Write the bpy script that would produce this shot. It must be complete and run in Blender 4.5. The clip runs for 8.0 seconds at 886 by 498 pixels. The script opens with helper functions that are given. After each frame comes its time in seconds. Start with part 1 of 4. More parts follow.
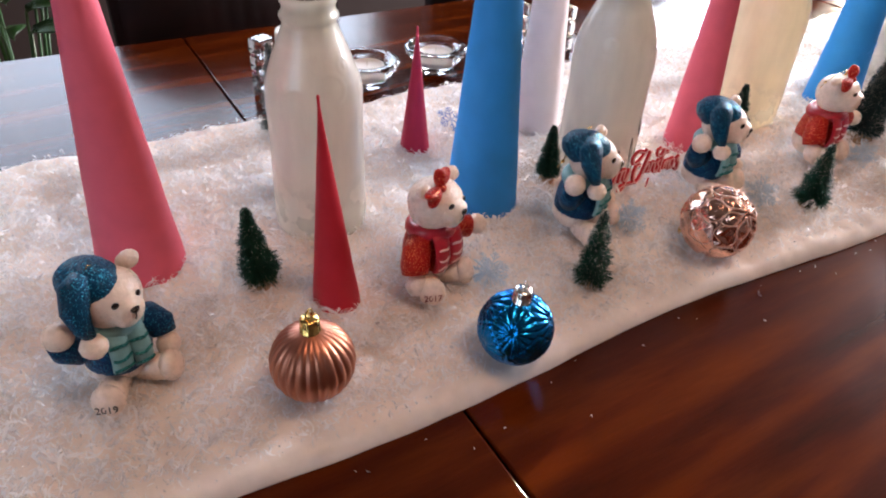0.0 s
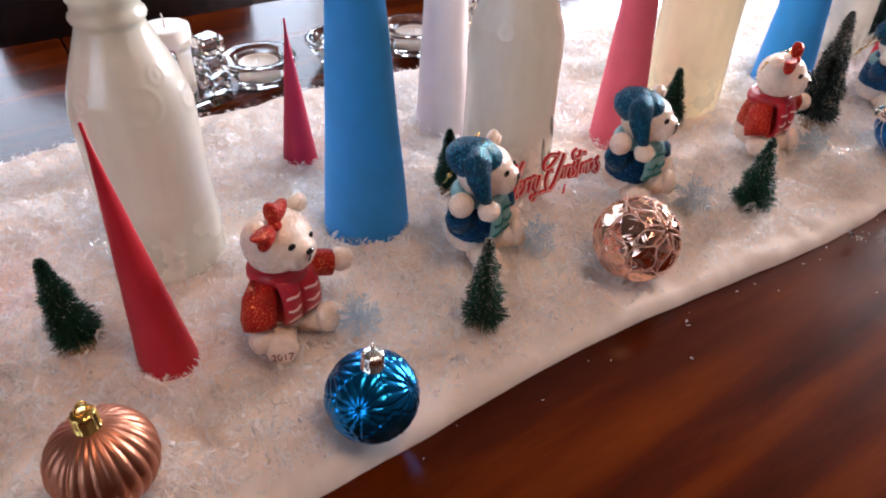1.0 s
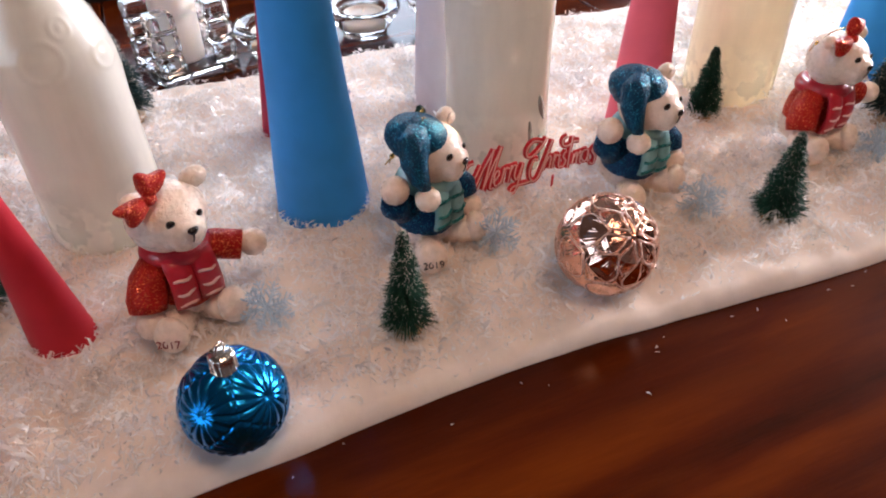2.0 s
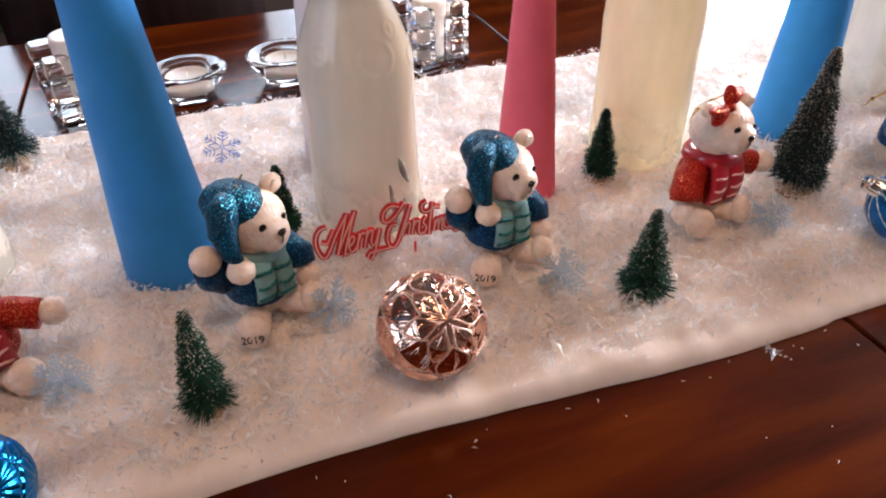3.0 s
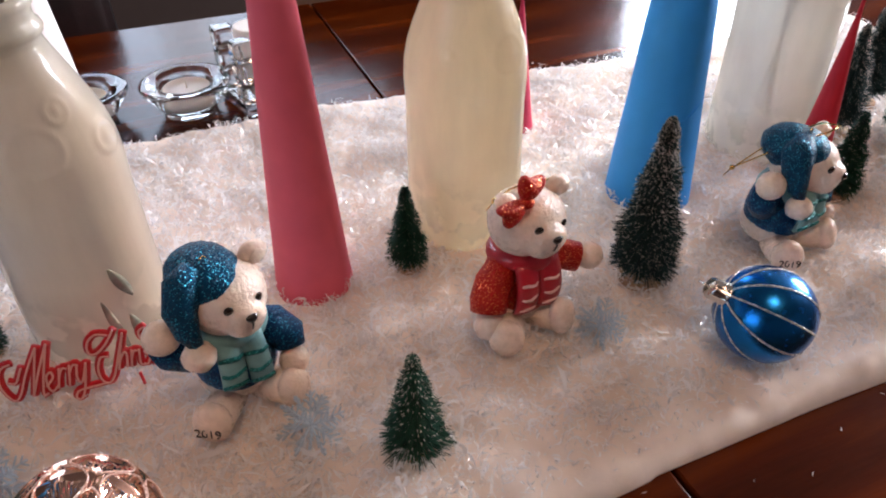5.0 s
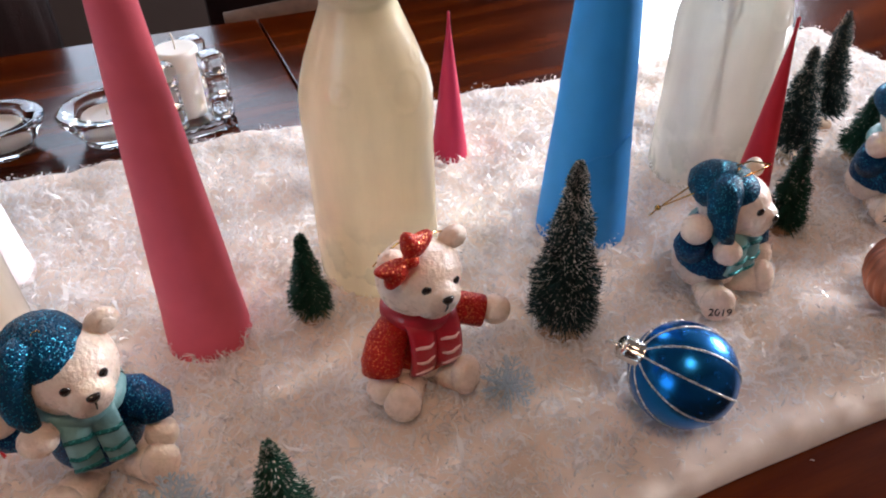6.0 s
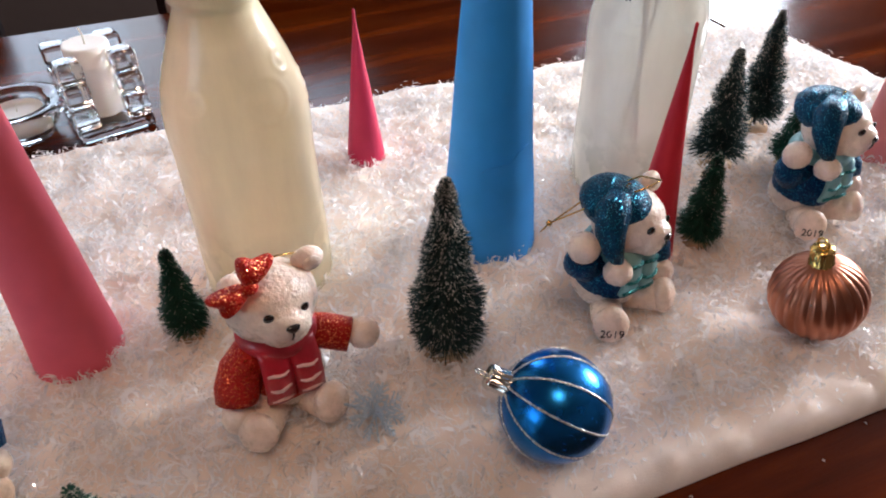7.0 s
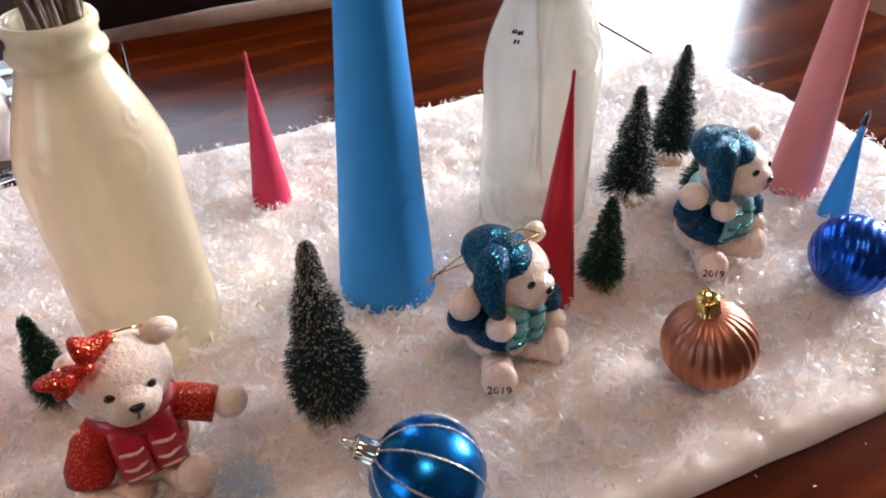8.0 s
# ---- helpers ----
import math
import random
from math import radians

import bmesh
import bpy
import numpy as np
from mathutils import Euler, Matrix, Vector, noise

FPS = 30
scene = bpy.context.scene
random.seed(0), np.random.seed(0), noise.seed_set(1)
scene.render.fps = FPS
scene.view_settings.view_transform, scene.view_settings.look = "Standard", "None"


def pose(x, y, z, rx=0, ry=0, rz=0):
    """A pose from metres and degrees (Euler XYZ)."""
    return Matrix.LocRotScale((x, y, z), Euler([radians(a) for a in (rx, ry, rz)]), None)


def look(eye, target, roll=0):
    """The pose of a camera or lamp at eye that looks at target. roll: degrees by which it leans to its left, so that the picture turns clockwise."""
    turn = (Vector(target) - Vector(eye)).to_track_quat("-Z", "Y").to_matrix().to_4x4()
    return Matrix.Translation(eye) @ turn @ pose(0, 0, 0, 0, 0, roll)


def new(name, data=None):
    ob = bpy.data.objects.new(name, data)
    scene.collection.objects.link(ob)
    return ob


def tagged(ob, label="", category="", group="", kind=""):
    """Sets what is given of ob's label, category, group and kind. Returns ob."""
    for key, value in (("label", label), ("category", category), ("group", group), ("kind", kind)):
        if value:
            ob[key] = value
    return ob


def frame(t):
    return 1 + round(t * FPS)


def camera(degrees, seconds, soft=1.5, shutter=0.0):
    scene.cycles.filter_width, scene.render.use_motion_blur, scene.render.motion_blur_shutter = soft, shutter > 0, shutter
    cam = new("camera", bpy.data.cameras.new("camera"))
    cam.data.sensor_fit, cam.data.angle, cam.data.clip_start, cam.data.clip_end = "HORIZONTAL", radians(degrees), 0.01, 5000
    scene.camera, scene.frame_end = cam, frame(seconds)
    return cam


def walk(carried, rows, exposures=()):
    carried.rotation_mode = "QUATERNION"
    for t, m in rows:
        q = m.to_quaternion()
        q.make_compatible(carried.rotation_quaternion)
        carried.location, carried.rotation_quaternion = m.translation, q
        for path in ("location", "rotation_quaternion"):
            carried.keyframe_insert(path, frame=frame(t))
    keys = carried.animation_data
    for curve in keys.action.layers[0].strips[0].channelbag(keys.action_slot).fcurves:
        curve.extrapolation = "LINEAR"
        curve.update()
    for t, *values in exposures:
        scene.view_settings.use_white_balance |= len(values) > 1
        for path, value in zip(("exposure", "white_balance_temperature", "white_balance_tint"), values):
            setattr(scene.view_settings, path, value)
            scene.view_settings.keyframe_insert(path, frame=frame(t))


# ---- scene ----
cam = camera(64.5, 8.0, soft=2.0)
PATH = [
    (0, (-0.025, -0.024, 0.329), (0.831, 1.339, -0.858), 3.4),
    (0.5, (0.043, 0.006, 0.322), (0.944, 1.304, -0.904), 3.7),
    (1, (0.088, 0.013, 0.308), (0.955, 1.33, -0.922), 1.5),
    (1.2, (0.113, 0.015, 0.3), (0.901, 1.359, -0.954), -0.0),
    (2.3, (0.229, -0.005, 0.275), (0.758, 1.474, -0.964), -1.2),
    (2.5, (0.249, -0.011, 0.277), (0.76, 1.491, -0.941), -1.1),
    (3, (0.314, -0.001, 0.279), (0.835, 1.515, -0.916), -1.4),
    (3.5, (0.372, 0.036, 0.264), (0.907, 1.515, -0.971), -0.4),
    (4, (0.409, 0.056, 0.264), (0.942, 1.525, -0.985), -1.2),
    (4.5, (0.436, 0.064, 0.272), (1.019, 1.529, -0.959), -0.3),
    (6, (0.525, 0.086, 0.278), (1.118, 1.549, -0.95), -1.0),
    (6.5, (0.56, 0.097, 0.278), (1.117, 1.559, -0.967), -1.4),
    (7, (0.592, 0.086, 0.278), (1.17, 1.525, -0.985), -0.7),
    (7.5, (0.625, 0.084, 0.283), (1.229, 1.521, -0.97), -0.8),
    (8, (0.645, 0.088, 0.287), (1.288, 1.52, -0.952), -0.6),
]
walk(cam, [(t, look(eye, target, roll)) for t, eye, target, roll in PATH], [(0.0, 1.00, 6250, 15), (3.0, 1.00, 6400, 15), (4.5, 0.64, 6300, 15), (6.0, 0.55, 6250, 13), (8.0, 0.66, 6200, 11)])

# ---- world, sun and lamps ----
world = bpy.data.worlds.new("world")
scene.world = world
world.use_nodes = True
wn = world.node_tree.nodes
sky = wn.new("ShaderNodeTexSky")
sky.sky_type, sky.sun_disc = "NISHITA", False
sky.sun_elevation, sky.sun_rotation = radians(17), radians(63)
wn["Background"].inputs["Strength"].default_value = 0.30
world.node_tree.links.new(sky.outputs[0], wn["Background"].inputs["Color"])

SUN_WAY = Vector((-2.0, -1.0, -0.66))
sun = new("sun", bpy.data.lights.new("sun", "SUN"))
sun.data.energy, sun.data.angle, sun.data.color = 6.0, radians(0.6), (1.0, 0.86, 0.66)
sun.matrix_world = look((5, 3, 3), Vector((5, 3, 3)) + SUN_WAY)

# room: x -2.2 to 4.6, y -2.2 to 2.8, table top at z 0
X0, X1, Y0, Y1, ZF, ZC = -2.2, 4.6, -2.2, 2.8, -0.75, 1.85


def area(name, place, target, sx, sy, watts, color):
    ob = new(name, bpy.data.lights.new(name, "AREA"))
    ob.data.shape, ob.data.size, ob.data.size_y = "RECTANGLE", sx, sy
    ob.data.energy, ob.data.color = watts, color
    ob.matrix_world = look(place, target)
    return ob


SKY_BLUE = (0.80, 0.90, 1.0)
area("window_light_back_left", (0.3, Y1 - 0.03, 1.05), (0.3, 0, 0.9), 2.0, 1.1, 17, SKY_BLUE)
area("window_light_back_right", (2.95, Y1 - 0.03, 1.05), (1.2, 0, 0.2), 0.8, 1.1, 55, SKY_BLUE)
area("window_light_side", (X1 - 0.03, 1.0, 1.05), (0, 0.6, 0.2), 1.0, 1.1, 195, (0.97, 0.96, 0.97))
area("window_light_left", (X0 + 0.03, -0.6, 1.0), (0, 0.2, 0.3), 1.4, 1.1, 2.5, (1.0, 0.93, 0.85))
area("ceiling_lamp_light", (0.45, -0.35, ZC - 0.12), (0.45, -0.35, 0), 0.5, 0.5, 5.0, (1.0, 0.66, 0.45))

# ---- materials ----


def node_mat(name):
    m = bpy.data.materials.new(name)
    m.use_nodes = True
    n, l = m.node_tree.nodes, m.node_tree.links
    return m, n, l, n["Principled BSDF"]


def coords(n, l, scale=(1, 1, 1), turn=(0, 0, 0), kind="Object"):
    tc, mp = n.new("ShaderNodeTexCoord"), n.new("ShaderNodeMapping")
    mp.inputs["Scale"].default_value, mp.inputs["Rotation"].default_value = scale, turn
    l.new(tc.outputs[kind], mp.inputs["Vector"])
    return mp.outputs[0]


def noise_tex(n, l, vec, scale, detail=3, rough=0.5):
    t = n.new("ShaderNodeTexNoise")
    t.inputs["Scale"].default_value, t.inputs["Detail"].default_value, t.inputs["Roughness"].default_value = scale, detail, rough
    l.new(vec, t.inputs["Vector"])
    return t.outputs["Fac"]


def ramp(n, l, fac, stops):
    r = n.new("ShaderNodeValToRGB")
    e = r.color_ramp.elements
    while len(e) < len(stops):
        e.new(0.5)
    for k, (p, c) in zip(e, stops):
        k.position, k.color = p, (*c, 1) if len(c) == 3 else c
    l.new(fac, r.inputs[0])
    return r.outputs[0]


def bump(n, l, height, bsdf, strength, distance):
    b = n.new("ShaderNodeBump")
    b.inputs["Strength"].default_value, b.inputs["Distance"].default_value = strength, distance
    l.new(height, b.inputs["Height"])
    l.new(b.outputs[0], bsdf.inputs["Normal"])
    return b


def mixed(n, l, a, b, fac):
    m = n.new("ShaderNodeMix")
    m.data_type = "RGBA"
    for sock, v in ((m.inputs[6], a), (m.inputs[7], b)):
        if isinstance(v, tuple):
            sock.default_value = (*v, 1)
        else:
            l.new(v, sock)
    if isinstance(fac, float):
        m.inputs[0].default_value = fac
    else:
        l.new(fac, m.inputs[0])
    return m.outputs[2]


def plain(name, color, rough=0.5, metal=0.0, vary=0.15, scale=60.0, relief=0.0, fine=400.0, coat=0.0, sheen=0.0, sss=0.0, spread=None):
    """A surface with blotches at one scale and fine relief at another."""
    m, n, l, b = node_mat(name)
    v = coords(n, l)
    lo = tuple(c * (1 - vary) for c in color)
    hi = tuple(min(1, c * (1 + vary)) for c in color)
    big = noise_tex(n, l, v, scale, 4)
    l.new(ramp(n, l, big, [(0.3, lo), (0.7, hi)]), b.inputs["Base Color"])
    b.inputs["Roughness"].default_value, b.inputs["Metallic"].default_value = rough, metal
    rr = n.new("ShaderNodeMapRange")
    rr.inputs["To Min"].default_value, rr.inputs["To Max"].default_value = max(0, rough - 0.06), min(1, rough + 0.08)
    l.new(noise_tex(n, l, v, scale * 2.3, 3), rr.inputs["Value"])
    l.new(rr.outputs[0], b.inputs["Roughness"])
    if relief:
        bump(n, l, noise_tex(n, l, v, fine, 3), b, 0.6, relief)
    b.inputs["Coat Weight"].default_value = coat
    b.inputs["Coat Roughness"].default_value = 0.06
    if sheen:
        b.inputs["Sheen Weight"].default_value = sheen
    if sss:
        b.inputs["Subsurface Weight"].default_value = sss
        b.inputs["Subsurface Radius"].default_value = spread or (0.01, 0.008, 0.006)
        b.inputs["Subsurface Scale"].default_value = 1.0
    return m


def glitter(name, color, spark, scale=2000.0, rough=0.35, amount=0.5):
    """Paint with fine metallic flakes, each tilted its own way."""
    m, n, l, b = node_mat(name)
    v = coords(n, l)
    vo = n.new("ShaderNodeTexVoronoi")
    vo.inputs["Scale"].default_value = scale
    l.new(v, vo.inputs["Vector"])
    sep = n.new("ShaderNodeSeparateColor")
    l.new(vo.outputs["Color"], sep.inputs[0])
    pick = ramp(n, l, sep.outputs[0], [(1 - amount, (0, 0, 0)), (min(1, 1 - amount + 0.05), (1, 1, 1))])
    blot = ramp(n, l, noise_tex(n, l, v, 120, 3), [(0.3, tuple(c * 0.7 for c in color)), (0.7, color)])
    l.new(mixed(n, l, blot, spark, pick), b.inputs["Base Color"])
    mm = n.new("ShaderNodeMath")
    mm.operation = "MULTIPLY"
    mm.inputs[1].default_value = 0.9
    l.new(pick, mm.inputs[0])
    l.new(mm.outputs[0], b.inputs["Metallic"])
    b.inputs["Roughness"].default_value = rough
    # each flake leans by its own random direction
    geo, mix = n.new("ShaderNodeNewGeometry"), n.new("ShaderNodeVectorMath")
    sub, scl, nor = n.new("ShaderNodeVectorMath"), n.new("ShaderNodeVectorMath"), n.new("ShaderNodeVectorMath")
    sub.operation, scl.operation, nor.operation, mix.operation = "SUBTRACT", "SCALE", "NORMALIZE", "ADD"
    sub.inputs[1].default_value = (0.5, 0.5, 0.5)
    scl.inputs["Scale"].default_value = 1.0
    l.new(vo.outputs["Color"], sub.inputs[0])
    l.new(sub.outputs[0], scl.inputs[0])
    l.new(geo.outputs["Normal"], mix.inputs[0])
    l.new(scl.outputs[0], mix.inputs[1])
    l.new(mix.outputs[0], nor.inputs[0])
    l.new(nor.outputs[0], b.inputs["Normal"])
    b.inputs["Specular IOR Level"].default_value = 0.16
    return m


def wood(name, dark, mid, light, rough=0.16, turn=0.2, scale=9.0, coat=0.6, across=9.0):
    m, n, l, b = node_mat(name)
    v = coords(n, l, (1.0, across, across), (0, 0, turn))
    big = noise_tex(n, l, v, scale * 0.55, 5, 0.62)
    wv = n.new("ShaderNodeTexWave")
    wv.bands_direction = "Y"
    wv.inputs["Scale"].default_value, wv.inputs["Distortion"].default_value = 1.1, 7.0
    wv.inputs["Detail"].default_value, wv.inputs["Detail Scale"].default_value = 3.0, 1.2
    l.new(v, wv.inputs["Vector"])
    fine = noise_tex(n, l, coords(n, l, (6, 160, 160), (0, 0, turn)), 6, 4, 0.7)
    c1 = ramp(n, l, big, [(0.28, dark), (0.5, mid), (0.75, light)])
    c2 = ramp(n, l, wv.outputs["Fac"], [(0.0, dark), (0.7, mid), (1.0, light)])
    c = mixed(n, l, c1, c2, 0.4)
    c = mixed(n, l, c, mixed(n, l, dark, light, fine), 0.22)
    l.new(c, b.inputs["Base Color"])
    rr = n.new("ShaderNodeMapRange")
    rr.inputs["To Min"].default_value, rr.inputs["To Max"].default_value = rough * 0.7, rough * 1.5
    l.new(noise_tex(n, l, coords(n, l), 14, 4), rr.inputs["Value"])
    l.new(rr.outputs[0], b.inputs["Roughness"])
    b.inputs["Specular IOR Level"].default_value = 0.24
    bump(n, l, fine, b, 0.15, 0.0004)
    b.inputs["Coat Weight"].default_value, b.inputs["Coat Roughness"].default_value = coat, 0.07
    return m


def glass(name, color=(1, 1, 1), rough=0.0, ior=1.47):
    m, n, l, b = node_mat(name)
    b.inputs["Base Color"].default_value = (*color, 1)
    b.inputs["Transmission Weight"].default_value = 1.0
    b.inputs["Roughness"].default_value = rough
    b.inputs["IOR"].default_value = ior
    bump(n, l, noise_tex(n, l, coords(n, l), 45, 2), b, 0.25, 0.002)
    return m


def flake_mat(name, color, rough=0.22, through_light=0.5):
    """Shredded clear-white plastic: each shred a little different, part of the light goes through."""
    m, n, l, b = node_mat(name)
    geo = n.new("ShaderNodeNewGeometry")
    c = ramp(n, l, geo.outputs["Random Per Island"], [(0.0, tuple(k * 0.80 for k in color)), (0.4, tuple(k * 0.96 for k in color)), (1.0, (0.97, 0.97, 0.98))])
    l.new(c, b.inputs["Base Color"])
    b.inputs["Roughness"].default_value = rough
    b.inputs["Specular IOR Level"].default_value = 0.7
    b.inputs["Subsurface Weight"].default_value = 0.0
    tr, mx = n.new("ShaderNodeBsdfTranslucent"), n.new("ShaderNodeMixShader")
    l.new(c, tr.inputs["Color"])
    mx.inputs[0].default_value = through_light
    out = n["Material Output"]
    l.new(b.outputs[0], mx.inputs[1])
    l.new(tr.outputs[0], mx.inputs[2])
    l.new(mx.outputs[0], out.inputs["Surface"])
    return m


M_TABLE = wood("table_wood", (0.008, 0.0009, 0.0003), (0.056, 0.0062, 0.0005), (0.150, 0.027, 0.0015), rough=0.15, turn=-0.50, coat=0.05, across=6.0)
M_TABLE.node_tree.nodes["Principled BSDF"].inputs["Specular IOR Level"].default_value = 0.15
M_DARKWOOD = wood("dark_chair_wood", (0.012, 0.004, 0.003), (0.03, 0.009, 0.006), (0.05, 0.015, 0.008), rough=0.3, coat=0.3)
M_FLOOR = wood("floor_wood", (0.02, 0.009, 0.005), (0.05, 0.022, 0.012), (0.08, 0.036, 0.02), rough=0.35, turn=0.0, coat=0.1)
M_LEATHER = plain("dark_red_leather", (0.012, 0.003, 0.0026), 0.6, vary=0.4, scale=25, relief=0.0006, fine=600)
M_LEATHER.node_tree.nodes["Principled BSDF"].inputs["Specular IOR Level"].default_value = 0.15
M_BEIGE = plain("beige_cloth", (0.27, 0.16, 0.11), 0.85, vary=0.2, relief=0.0005, fine=900, sheen=0.3)
M_WALL = plain("wall_paint", (0.042, 0.024, 0.019), 0.75, vary=0.08, scale=5, relief=0.0008, fine=150)
M_CEIL = plain("ceiling_paint", (0.10, 0.075, 0.06), 0.8, vary=0.05, scale=5, relief=0.0006, fine=150)
M_FRAME = plain("white_frame_paint", (0.62, 0.60, 0.57), 0.4, vary=0.06, scale=20, relief=0.0003, fine=250)
M_PANE = glass("window_glass", ior=1.05)
M_FELT = plain("white_batting", (0.86, 0.76, 0.69), 0.95, vary=0.07, scale=70, relief=0.0004, fine=1400, sheen=0.08, sss=0.25, spread=(0.006, 0.005, 0.004))
M_SNOW = flake_mat("snow_shreds", (0.95, 0.93, 0.92), 0.26, 0.50)
M_CLEARCHIP = flake_mat("clear_plastic_chips", (0.90, 0.88, 0.88), 0.06, 0.5)
M_PINK = plain("pink_felt_paint", (0.78, 0.135, 0.195), 0.62, vary=0.05, scale=50, relief=0.00025, fine=1500, sheen=0.15)
M_LPINK = plain("pale_pink_paint", (0.72, 0.25, 0.25), 0.6, vary=0.05, scale=50, relief=0.00025, fine=1500, sheen=0.15)
M_RED = plain("red_cone_paint", (0.52, 0.020, 0.035), 0.5, vary=0.07, scale=50, relief=0.00025, fine=1500)
M_MAGENTA = plain("raspberry_cone_paint", (0.46, 0.025, 0.075), 0.5, vary=0.07, scale=50, relief=0.00025, fine=1500)
M_BLUE = plain("sky_blue_paint", (0.035, 0.31, 0.80), 0.55, vary=0.05, scale=50, relief=0.00025, fine=1500, sheen=0.1)
M_WHITE = plain("white_cone_paint", (0.80, 0.74, 0.75), 0.6, vary=0.04, scale=50, relief=0.00025, fine=1500)
for m in (M_PINK, M_LPINK, M_RED, M_MAGENTA, M_BLUE):
    m.node_tree.nodes["Principled BSDF"].inputs["Specular IOR Level"].default_value = 0.25
    m.node_tree.nodes["Principled BSDF"].inputs["Sheen Weight"].default_value = 0.0


def painted_glass(name, color, glow, bare=0.5, clear=0.0):
    """Glass brushed with paint on the inside: drips, a wavy gloss, light through it, thin places near the foot."""
    m, n, l, b = node_mat(name)
    v = coords(n, l)
    drips = noise_tex(n, l, coords(n, l, (1, 1, 0.22)), 95, 4, 0.6)
    cloud = noise_tex(n, l, v, 32, 4)
    deep = tuple(c * 0.86 for c in color)
    c1 = ramp(n, l, drips, [(0.30, deep), (0.62, color)])
    c2 = ramp(n, l, cloud, [(0.32, tuple(c * 0.90 for c in color)), (0.66, color)])
    paint = mixed(n, l, c1, c2, 0.5)
    sep = n.new("ShaderNodeSeparateXYZ")
    l.new(v, sep.inputs[0])
    low = n.new("ShaderNodeMapRange")
    low.inputs["From Min"].default_value, low.inputs["From Max"].default_value = 0.0, 0.055
    low.inputs["To Min"].default_value, low.inputs["To Max"].default_value = bare, 0.0
    l.new(sep.outputs["Z"], low.inputs["Value"])
    blot = ramp(n, l, noise_tex(n, l, v, 42, 3), [(0.47, (0, 0, 0)), (0.52, (1, 1, 1))])
    thin = n.new("ShaderNodeMath")
    thin.operation = "MULTIPLY"
    l.new(low.outputs[0], thin.inputs[0])
    l.new(blot, thin.inputs[1])
    whole = n.new("ShaderNodeMath")
    whole.operation, whole.use_clamp = "ADD", True
    neck = n.new("ShaderNodeMapRange")
    neck.inputs["From Min"].default_value, neck.inputs["From Max"].default_value = 0.148, 0.162
    neck.inputs["To Min"].default_value, neck.inputs["To Max"].default_value = clear, clear + 0.30
    l.new(sep.outputs["Z"], neck.inputs["Value"])
    l.new(neck.outputs[0], whole.inputs[1])
    l.new(thin.outputs[0], whole.inputs[0])
    l.new(paint, b.inputs["Base Color"])
    b.inputs["Roughness"].default_value = 0.32
    b.inputs["Coat Weight"].default_value, b.inputs["Coat Roughness"].default_value = 1.0, 0.04
    bb = n.new("ShaderNodeBump")
    bb.inputs["Strength"].default_value, bb.inputs["Distance"].default_value = 0.5, 0.0016
    l.new(noise_tex(n, l, v, 60, 2), bb.inputs["Height"])
    l.new(bb.outputs[0], b.inputs["Coat Normal"])
    tr, mx = n.new("ShaderNodeBsdfTranslucent"), n.new("ShaderNodeMixShader")
    l.new(paint, tr.inputs["Color"])
    mx.inputs[0].default_value = glow
    l.new(b.outputs[0], mx.inputs[1])
    l.new(tr.outputs[0], mx.inputs[2])
    see, my = n.new("ShaderNodeBsdfTransparent"), n.new("ShaderNodeMixShader")
    see.inputs[0].default_value = (0.86, 0.90, 0.82, 1)
    l.new(whole.outputs[0], my.inputs[0])
    l.new(mx.outputs[0], my.inputs[1])
    l.new(see.outputs[0], my.inputs[2])
    l.new(my.outputs[0], n["Material Output"].inputs["Surface"])
    return m


M_BOTTLE = painted_glass("white_painted_glass", (0.86, 0.80, 0.71), 0.36)
M_CREAM = painted_glass("cream_painted_glass", (0.95, 0.86, 0.68), 0.45)
M_THIN = painted_glass("thin_white_painted_glass", (0.82, 0.77, 0.70), 0.36, 0.4, 0.18)
M_TWIG = plain("grey_twig_bark", (0.13, 0.10, 0.08), 0.8, vary=0.5, scale=150, relief=0.0008, fine=700)
M_FUR = plain("cream_bear_fur", (0.88, 0.71, 0.60), 0.27, vary=0.08, scale=160, relief=0.0013, fine=480, coat=0.0, sss=0.25, spread=(0.006, 0.004, 0.003))
M_COATBLUE = glitter("blue_glitter_coat", (0.001, 0.042, 0.130), (0.05, 0.40, 0.64), scale=2300, amount=0.10)
M_HATBLUE = glitter("blue_glitter_hat", (0.001, 0.052, 0.122), (0.05, 0.42, 0.64), scale=2300, amount=0.10)
M_COATRED = glitter("red_glitter_coat", (0.52, 0.022, 0.014), (0.95, 0.30, 0.12), amount=0.12)
M_SCARFRED = plain("red_scarf_enamel", (0.48, 0.008, 0.022), 0.42, vary=0.1, scale=200, relief=0.0005, fine=500, coat=0.4)
M_SCARFTEAL = plain("pale_teal_scarf_enamel", (0.20, 0.40, 0.41), 0.5, vary=0.12, scale=200, relief=0.0006, fine=500, coat=0.1)
M_STRIPETEAL = glitter("dark_teal_stripe", (0.015, 0.16, 0.16), (0.1, 0.4, 0.4), amount=0.2)
M_STRIPEPINK = plain("pink_white_stripe", (0.80, 0.45, 0.42), 0.5, vary=0.1, scale=200)
M_INK = plain("black_enamel", (0.012, 0.008, 0.007), 0.18, vary=0.2, coat=0.5)
M_REDINK = plain("dark_red_ink", (0.25, 0.02, 0.02), 0.4)
M_GOLD = plain("gold_metal", (0.80, 0.52, 0.16), 0.18, metal=1.0, vary=0.1, scale=200)
M_SILVER = plain("silver_metal", (0.78, 0.76, 0.72), 0.16, metal=1.0, vary=0.08, scale=200)
